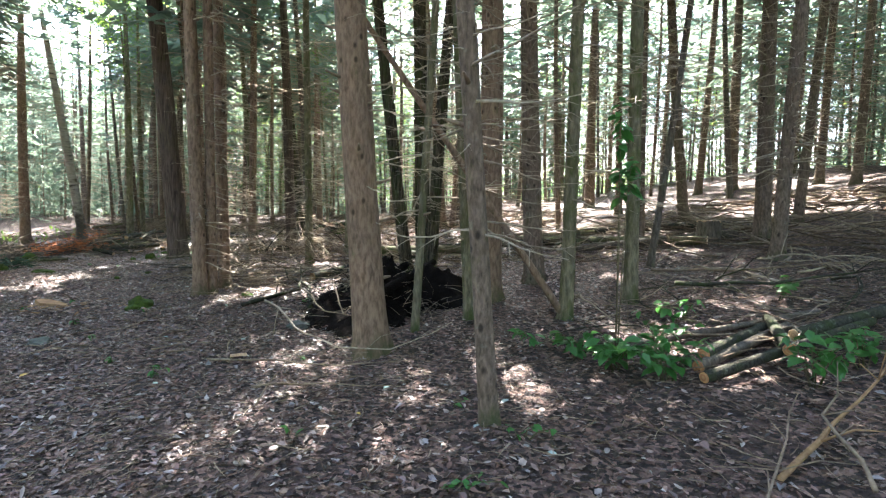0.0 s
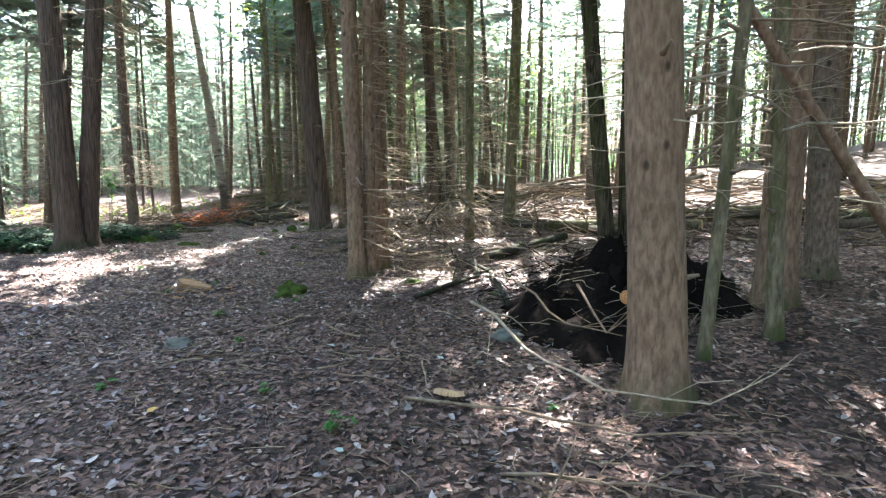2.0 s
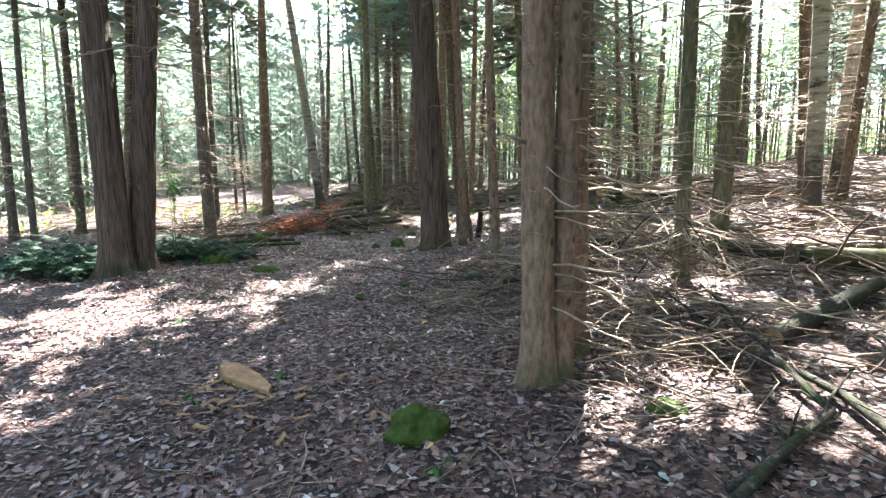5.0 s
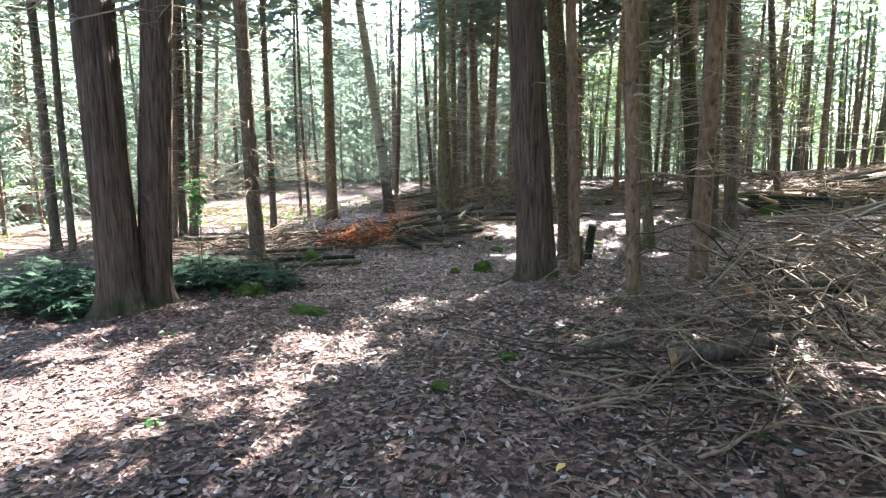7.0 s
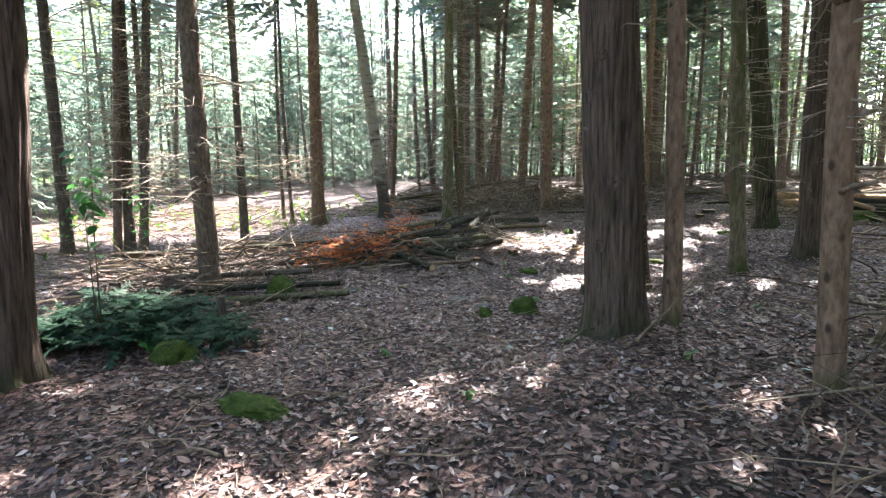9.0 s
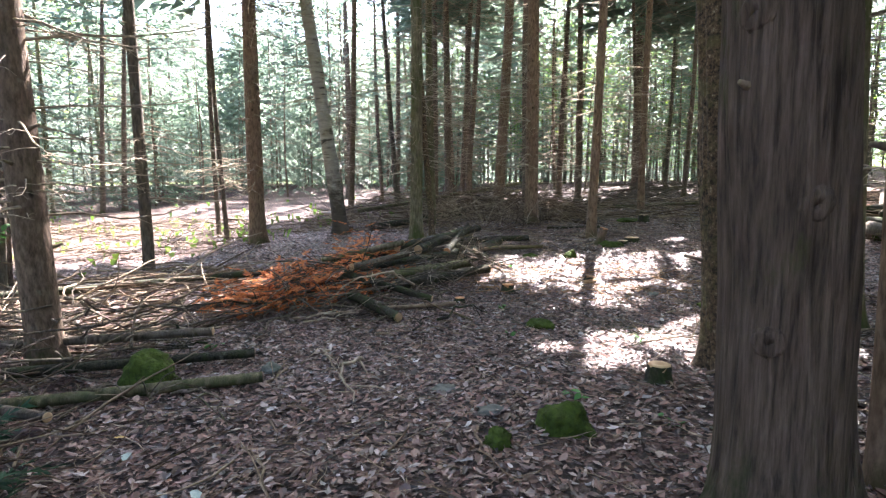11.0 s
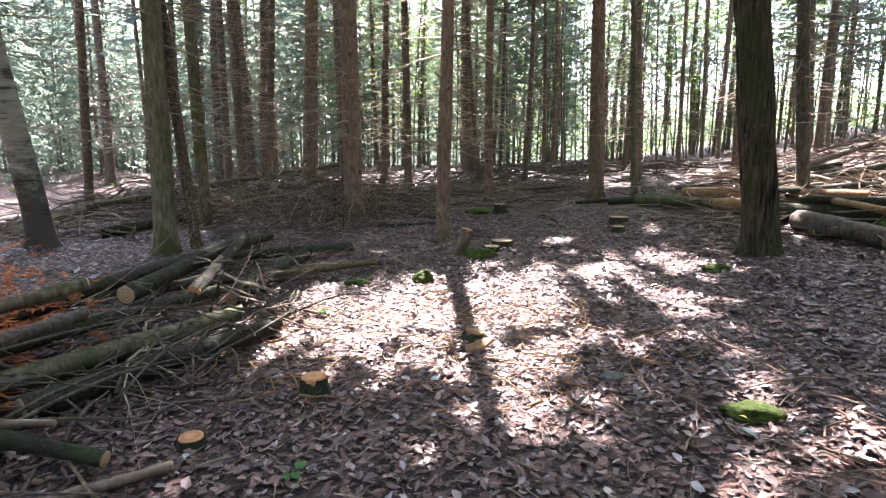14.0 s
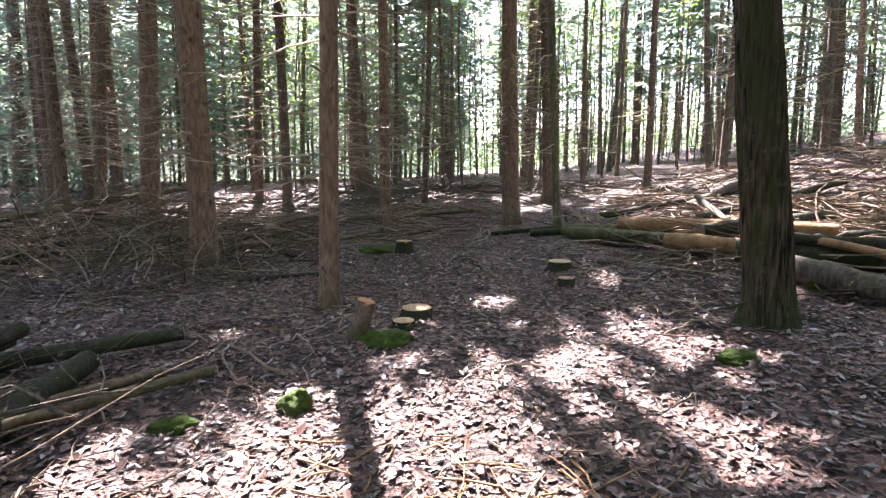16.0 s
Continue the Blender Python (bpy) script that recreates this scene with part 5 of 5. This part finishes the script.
boulder(-4.35, 7.75, 0.17, 0.14, 0.13, MOSS, "round stone covered with bright green moss", seed=1)
boulder(-3.03, 8.37, 0.10, 0.09, 0.06, MOSS, "small moss cushion in sunlit litter", "moss_cushion", 2)
boulder(-4.42, 5.92, 0.12, 0.10, 0.055, STONE, "flat grey stone in brown litter", "grey_stone", 3)
boulder(-1.7, 6.35, 0.12, 0.09, 0.06, STONE, "grey-green stone beside the black mound", "grey_stone", 4)
boulder(-9.7, 11.85, 0.17, 0.14, 0.13, MOSS, "mossy stone beside cut green boughs", seed=5)
boulder(-8.4, 11.45, 0.26, 0.11, 0.06, MOSS, "flat rotten log end covered with moss", "moss_cushion", 6)
boulder(-7.62, 14.2, 0.15, 0.12, 0.13, MOSS, "moss-covered stone near the cedar", seed=7)
boulder(-7.92, 13.9, 0.07, 0.06, 0.07, MOSS, "small stone covered with green moss", seed=8)
boulder(-10.5, 13.85, 0.20, 0.17, 0.20, MOSS, "large moss-covered stone between logs", seed=9)
boulder(-9.34, 19.72, 0.10, 0.08, 0.05, MOSS, "yellow-green moss cushion in the litter", "moss_cushion", 10)
boulder(-8.74, 19.9, 0.09, 0.08, 0.08, MOSS, "yellow-green moss cushion in the litter", "moss_cushion", 11)
boulder(-8.25, 20.75, 0.2, 0.13, 0.07, MOSS, "mossy clump at the foot of a leaning stump", "moss_cushion", 12)
boulder(-5.95, 20.1, 0.14, 0.10, 0.05, MOSS, "flat green moss cushion in the litter", "moss_cushion", 13)
boulder(-6.8, 17.4, 0.13, 0.09, 0.05, MOSS, "flat green moss cushion in the litter", "moss_cushion", 14)
boulder(-8.3, 16.25, 0.13, 0.10, 0.06, MOSS, "bright moss cushion in the litter", "moss_cushion", 15)
boulder(-7.38, 17.8, 0.07, 0.05, 0.03, STONE, "small pale stone in the litter", "grey_stone", 16)
boulder(-8.5, 14.55, 0.10, 0.08, 0.02, STONE, "flat pale stone in the litter", "grey_stone", 17)
boulder(-8.1, 14.3, 0.08, 0.07, 0.02, STONE, "flat pale stone in the litter", "grey_stone", 18)
boulder(-9.9, 14.4, 0.08, 0.06, 0.05, STONE, "small pale stone at a log end", "grey_stone", 19)
boulder(-5.9, 10.9, 0.08, 0.06, 0.03, MOSS, "thin patch of green moss", "moss_cushion", 20)
boulder(-6.1, 10.2, 0.07, 0.06, 0.03, MOSS, "thin patch of green moss", "moss_cushion", 21)
boulder(-4.4, 21.2, 0.2, 0.16, 0.1, MOSS, "mossy hummock beside thick logs", "moss_cushion", 22)
boulder(-3.9, 20.9, 0.25, 0.2, 0.14, MOSS, "mossy hummock beside thick logs", "moss_cushion", 23)
boulder(-8.3, 24.5, 0.3, 0.2, 0.06, MOSS, "flat patch of green moss in shade", "moss_cushion", 24)


def slab(points, h, name, label, mat):
    """A flat chip of broken wood with ragged outline."""
    bm = bmesh.new()
    low = [bm.verts.new((x, y, 0)) for x, y in points]
    high = [bm.verts.new((x * 0.94, y * 0.94, h * (0.7 + 0.5 * abs(math.sin(7 * x))))) for x, y in points]
    bm.faces.new(high)
    bm.faces.new(low[::-1])
    n = len(points)
    for i in range(n):
        bm.faces.new((low[i], low[(i + 1) % n], high[(i + 1) % n], high[i]))
    me = bpy.data.meshes.new(name)
    bm.to_mesh(me)
    bm.free()
    me.materials.append(mat)
    return tagged(new(name, me), label, "wood chip")


chip = slab(((-0.3, -0.05), (-0.1, -0.11), (0.2, -0.06), (0.36, -0.02), (0.3, 0.04), (0.05, 0.09), (-0.2, 0.07), (-0.33, 0.02)), 0.045, "wood_slab", "curved slab of rotten yellow wood", ROTTEN)
chip.matrix_basis = pose(-5.85, 8.1, surface(-5.85, 8.1) + 0.015, 6, 4, -20)
slab(((-0.14, -0.04), (0.0, -0.05), (0.15, -0.01), (0.12, 0.04), (-0.05, 0.05), (-0.15, 0.02)), 0.025, "wood_slab", "pale split wood chip on the litter", CUT).matrix_basis = pose(-1.95, 5.15, surface(-1.95, 5.15) + 0.03, 4, 14, 130)
slab(((-0.10, -0.03), (0.0, -0.05), (0.12, -0.01), (0.08, 0.04), (-0.09, 0.03)), 0.02, "wood_slab", "orange wood chip on the litter", ROTTEN).matrix_basis = pose(-8.15, 18.2, surface(-8.15, 18.2) + 0.03, 10, -8, 40)
for k in range(26):
    rr = random.Random(300 + k)
    x, y = -5.5 + rr.gauss(0, 0.35), 7.75 + rr.gauss(0, 0.22)
    slab(((-0.05, -0.012), (0.05, -0.016), (0.06, 0.01), (-0.04, 0.014)), 0.008, "wood_slab", "small orange splinter of rotten wood", ROTTEN).matrix_basis = pose(x, y, surface(x, y) + 0.035, rr.uniform(-15, 15), rr.uniform(-15, 15), rr.uniform(0, 360))


def leaf_mesh(name, length, mat):
    V = [(0, 0, 0), (-0.3, 0.35, 0.05), (0, 0.4, 0), (0.3, 0.35, 0.05), (-0.2, 0.75, 0.02), (0, 0.75, -0.04), (0.2, 0.75, 0.02), (0, 1.05, -0.14)]
    return mesh_of(name, [Vector(v) * length for v in V], [(0, 2, 1), (0, 3, 2), (1, 2, 5, 4), (2, 3, 6, 5), (4, 5, 7), (5, 6, 7)], mat)


LEAF = leaf_mesh("leaf", 0.115, FRESH)
SMALL_LEAF = leaf_mesh("leaf", 0.055, FRESH)


def plant(x, y, stems, height, leaves, label, name="leafy_plant", spread=0.35, big=True, seed=0, lean=(0, 0), bare=0.25):
    rng = random.Random(seed + 500)
    top = tagged(new(name), label, "plant", "green undergrowth")
    top.location = (x, y, surface(x, y))
    for s in range(stems):
        a = rng.uniform(0, 6.283)
        reach = spread * rng.uniform(0.3, 1)
        end = Vector((math.cos(a) * reach + lean[0], math.sin(a) * reach + lean[1], height * rng.uniform(0.6, 1)))
        midp = end * 0.5 + Vector((0, 0, height * 0.16))
        part("stem", tube(([], []), [Vector((math.cos(a) * 0.02, math.sin(a) * 0.02, -0.03)), midp, end], [0.006, 0.004, 0.002], 4), MOSSY, top)
        for k in range(leaves):
            f = bare + (1 - bare) * (k + rng.random()) / leaves
            p = midp * (2 * f) if f < 0.5 else midp.lerp(end, 2 * f - 1)
            ob = new("leaf", LEAF if big else SMALL_LEAF)
            ob.parent = top
            sc = rng.uniform(0.7, 1.35)
            ob.matrix_basis = Matrix.Translation(p) @ pose(0, 0, 0, rng.uniform(-50, 15), rng.uniform(-30, 30), rng.uniform(0, 360)) @ Matrix.Scale(sc, 4)
    return top


plant(1.45, 4.5, 8, 0.34, 11, "bright green leafy bramble beside cut logs", seed=1)
plant(1.75, 4.15, 8, 0.38, 11, "bright green leafy bramble beside cut logs", seed=2)
plant(1.25, 4.95, 5, 0.30, 8, "bright green leafy bramble in brown litter", seed=3)
plant(2.75, 3.95, 6, 0.42, 8, "bright green leafy bramble beside cut logs", seed=4)
plant(3.3, 4.2, 5, 0.40, 8, "bright green leafy bramble beside cut logs", seed=5)
plant(2.0, 4.9, 4, 0.45, 7, "bright green leafy bramble beside cut logs", seed=6)
plant(0.95, 5.3, 3, 0.2, 6, "low green seedlings under a slim trunk", seed=7)
plant(2.6, 5.9, 4, 0.3, 6, "low green undergrowth among branches", seed=8)
plant(3.9, 6.3, 4, 0.3, 6, "low green undergrowth among branches", seed=9)
plant(1.5, 4.65, 3, 2.45, 24, "thin leafy sapling arching over the brambles", "leafy_sapling", 0.3, True, 10, (0.0, 0.0), 0.72)
plant(0.5, 3.3, 3, 0.10, 4, "tiny green seedlings at a trunk foot", "seedling", 0.3, False, 11)
plant(0.05, 2.75, 3, 0.10, 4, "tiny green seedlings in the litter", "seedling", 0.3, False, 12)
plant(-10.0, 11.95, 5, 0.14, 7, "broad pale-green leaves beside cut boughs", seed=13)
for k in range(44):
    rr = random.Random(700 + k)
    x, y = rr.uniform(-11, 2), rr.uniform(2, 22)
    g = path_gap(x, y)
    if g > 3.2:
        continue
    plant(x, y, 2, 0.07, 3, "tiny green seedling in brown litter", "seedling", 0.10, False, 20 + k)
plant(-4.7, 6.9, 2, 0.12, 4, "small green seedling beside a rotten slab", "seedling", 0.12, False, 90)
plant(-3.6, 3.6, 3, 0.10, 4, "pale green seedling in brown litter", "seedling", 0.14, False, 91)
plant(-2.5, 4.6, 3, 0.12, 5, "green seedling in brown litter", "seedling", 0.14, False, 92)
plant(-10.42, 11.7, 3, 1.75, 12, "leafy green shoot beside the forked cedar", "leafy_sapling", 0.18, True, 95, (0.0, 0.0), 0.35)
plant(-15.2, 15.2, 3, 1.6, 10, "leafy shoot beside dark slim trunks", "leafy_sapling", 0.4, True, 93)
plant(-17.2, 15.0, 3, 1.4, 10, "leafy shoot beside dark slim trunks", "leafy_sapling", 0.4, True, 94)


def clearing_grass():
    rng = random.Random(99)
    g = ([], [])
    for _ in range(380):
        x, y = rng.gauss(-20, 4.2), rng.gauss(21, 3.6)
        if path_gap(x, y) < 7.5:
            continue
        o = Vector((x, y, surface(x, y)))
        h = rng.uniform(0.06, 0.22)
        t = rng.uniform(0, 6.283)
        d = Vector((math.cos(t), math.sin(t), 0))
        b = len(g[0])
        g[0].extend([o - d * 0.025, o + d * 0.025, o + Vector((rng.uniform(-0.1, 0.1), rng.uniform(-0.1, 0.1), h)) + d * 0.03, o + Vector((rng.uniform(-0.1, 0.1), 0, h * 0.9)) - d * 0.03])
        g[1].append((b, b + 1, b + 2, b + 3))
    tagged(part("undergrowth", g, BROADLEAF, None, "", False), "low sunlit green undergrowth in a clearing", "undergrowth", kind="stuff")


clearing_grass()
sticks("brushwood", "pale dry branches strewn over the sunny clearing", -20, 20.5, 4.5, 4.0, 520, 1.5, 0.013, 0.45, 56)
sticks("brushwood", "pale dry branches strewn behind the slim trunks", -17.5, 13.5, 3.2, 2.4, 260, 1.3, 0.010, 0.35, 57)


# snags and roots near the cedar and the ringed tree
stump(-6.31, 14.62, 0.035, 0.42, DARK, "thin dark broken snag beside the cedar", DARK, -0.1)
stump(-6.42, 15.35, 0.055, 0.55, DARK, "rotten lichen-flecked snag beside the ringed tree", LOGBARK, 0.12)
fallen_branch(((-6.95, 13.15, 0.02), (-6.75, 13.5, 0.10), (-6.6, 13.8, 0.3)), 0.014, MOSSY, 3, "mossy branch leaning on the cedar foot")
fallen_branch(((-6.4, 13.2, 0.05), (-6.25, 13.6, 0.2), (-6.1, 13.95, 0.4)), 0.012, None, 3)
fallen_branch(((-6.9, 15.2, 0.04), (-6.6, 15.25, 0.1), (-6.1, 15.3, 0.12)), 0.012, None, 3)
fallen_branch(((-7.35, 16.0, 0.02), (-7.0, 16.05, 0.10), (-6.9, 16.2, 0.35)), 0.008, None, 3, "pale thin branch at the foot of the ringed tree")
fallen_branch(((-9.0, 16.3, 0.02), (-9.6, 16.6, 0.05), (-10.3, 17.1, 0.1)), 0.014, BROWN, 2)
fallen_branch(((-8.9, 20.3, 0.02), (-9.3, 20.7, 0.05), (-9.4, 21.1, 0.06)), 0.012, None, 2, "pale crooked stick on the shaded litter")
fallen_branch(((-9.4, 20.2, 0.02), (-9.25, 20.6, 0.2)), 0.009, None, 2)
for k in range(16):
    rr = random.Random(860 + k)
    x, y = rr.uniform(-10.5, -4.5), rr.uniform(6.5, 20.0)
    if path_gap(x, y, WALKED) > 3.4:
        continue
    t = rr.uniform(0, 6.28)
    fallen_branch(((x, y, 0.015), (x + 0.3 * math.cos(t), y + 0.3 * math.sin(t), 0.04), (x + 0.62 * math.cos(t + 0.25), y + 0.62 * math.sin(t + 0.25), 0.03)), 0.009, None, 2, seed=900 + k)


# single leaves that stand out on the litter; pale ones carry painted sky reflection
SKY_PALE = plain("sky_pale_leaf", (0.20, 0.27, 0.24), (0.42, 0.50, 0.46), 30.0, 0.45, 0.002)
GOLD = plain("yellow_leaf", (0.38, 0.24, 0.06), (0.55, 0.38, 0.12), 30.0, 0.5, 0.002)
PALE_LEAF, GOLD_LEAF = leaf_mesh("fallen_leaf", 0.085, SKY_PALE), leaf_mesh("fallen_leaf", 0.07, GOLD)
for k in range(110):
    rr = random.Random(4000 + k)
    x, y = rr.uniform(-10.5, 1.5), rr.uniform(1.2, 20)
    if path_gap(x, y, WALKED) > 2.6:
        continue
    gold = rr.random() < 0.35
    ob = tagged(new("fallen_leaf", GOLD_LEAF if gold else PALE_LEAF), "yellow fallen leaf on brown litter" if gold else "fallen leaf on brown litter, sky reflection painted pale grey-green", "leaf", "fallen leaves")
    ob.matrix_basis = pose(x, y, surface(x, y) + 0.025, rr.uniform(-12, 12), rr.uniform(-12, 12), rr.uniform(0, 360)) @ Matrix.Scale(rr.uniform(0.6, 1.1), 4)


# ---- leaf litter ----
def leaf_litter(name, count, near, far, seed, size):
    rng = np.random.default_rng(seed)
    V, Fa = [], []
    made = 0
    while made < count:
        f = rng.random()
        k = min(int(f * (len(TRAIL) - 1)), len(TRAIL) - 2)
        w = rng.random()
        (ax, ay), (bx, by) = TRAIL[k], TRAIL[k + 1]
        x, y = ax + (bx - ax) * w + rng.uniform(-far, far), ay + (by - ay) * w + rng.uniform(-far, far)
        g = path_gap(x, y)
        if g < near or g > far:
            continue
        z = surface(x, y) + 0.006
        l = size * rng.uniform(0.4, 1.25)
        t, tx, ty, curl = rng.uniform(0, 6.283), rng.normal(0, 0.22), rng.normal(0, 0.22), rng.uniform(-0.10, 0.32)
        c, s = math.cos(t) * l, math.sin(t) * l
        thin = rng.uniform(0.35, 1.15)
        z += abs(tx + ty) * l * 0.35
        base = len(V)
        if near > 1:
            for u, v, h in ((-0.5, 0, 0), (0, -0.33, curl), (0.5, 0, 0.1), (0, 0.33, curl)):
                v *= thin
                V.append((x + c * u - s * v, y + s * u + c * v, z + l * (h * 0.55 + tx * u + ty * v)))
            Fa.append((base, base + 1, base + 2, base + 3))
            made += 1
            continue
        j = rng.uniform(0.55, 1.3, 6)
        for q, (u, v, h) in zip(j, ((-0.5, 0, 0), (-0.12, -0.34, curl), (0.28, -0.24, curl * 0.8), (0.55, 0.02, 0.15), (0.24, 0.28, curl * 0.9), (-0.15, 0.31, curl))):
            u, v, h = u * (0.5 + 0.5 * q), v * thin * q, h + 0.35 * (q - 0.9)
            V.append((x + c * u - s * v, y + s * u + c * v, z + l * (h * 0.55 + tx * u + ty * v)))
        Fa.append((base, base + 1, base + 2, base + 3))
        Fa.append((base, base + 3, base + 4, base + 5))
        made += 1
    ob = new(name, mesh_of(name, V, Fa, LITTER, None, False))
    return tagged(ob, "curled brown dead leaves covering the forest floor", "leaf litter", kind="stuff")


leaf_litter("leaf_litter", 155000, 0.0, 4.0, 1, 0.054)
leaf_litter("leaf_litter", 80000, 4.0, 10.0, 2, 0.075)
for k in range(9):
    (ax, ay) = ((0, 3), (-2, 5), (-4, 7.5), (-6, 9.5), (-7.5, 12), (-8.5, 15), (-8, 18), (-7, 20.5), (-7.5, 24))[k]
    sticks("twig_litter", "fine fallen twigs scattered over leaf litter", ax, ay, 3.0, 2.2, 420, 0.26, 0.0036, 0.03, 200 + k, None, None, 3.14, 0.06)
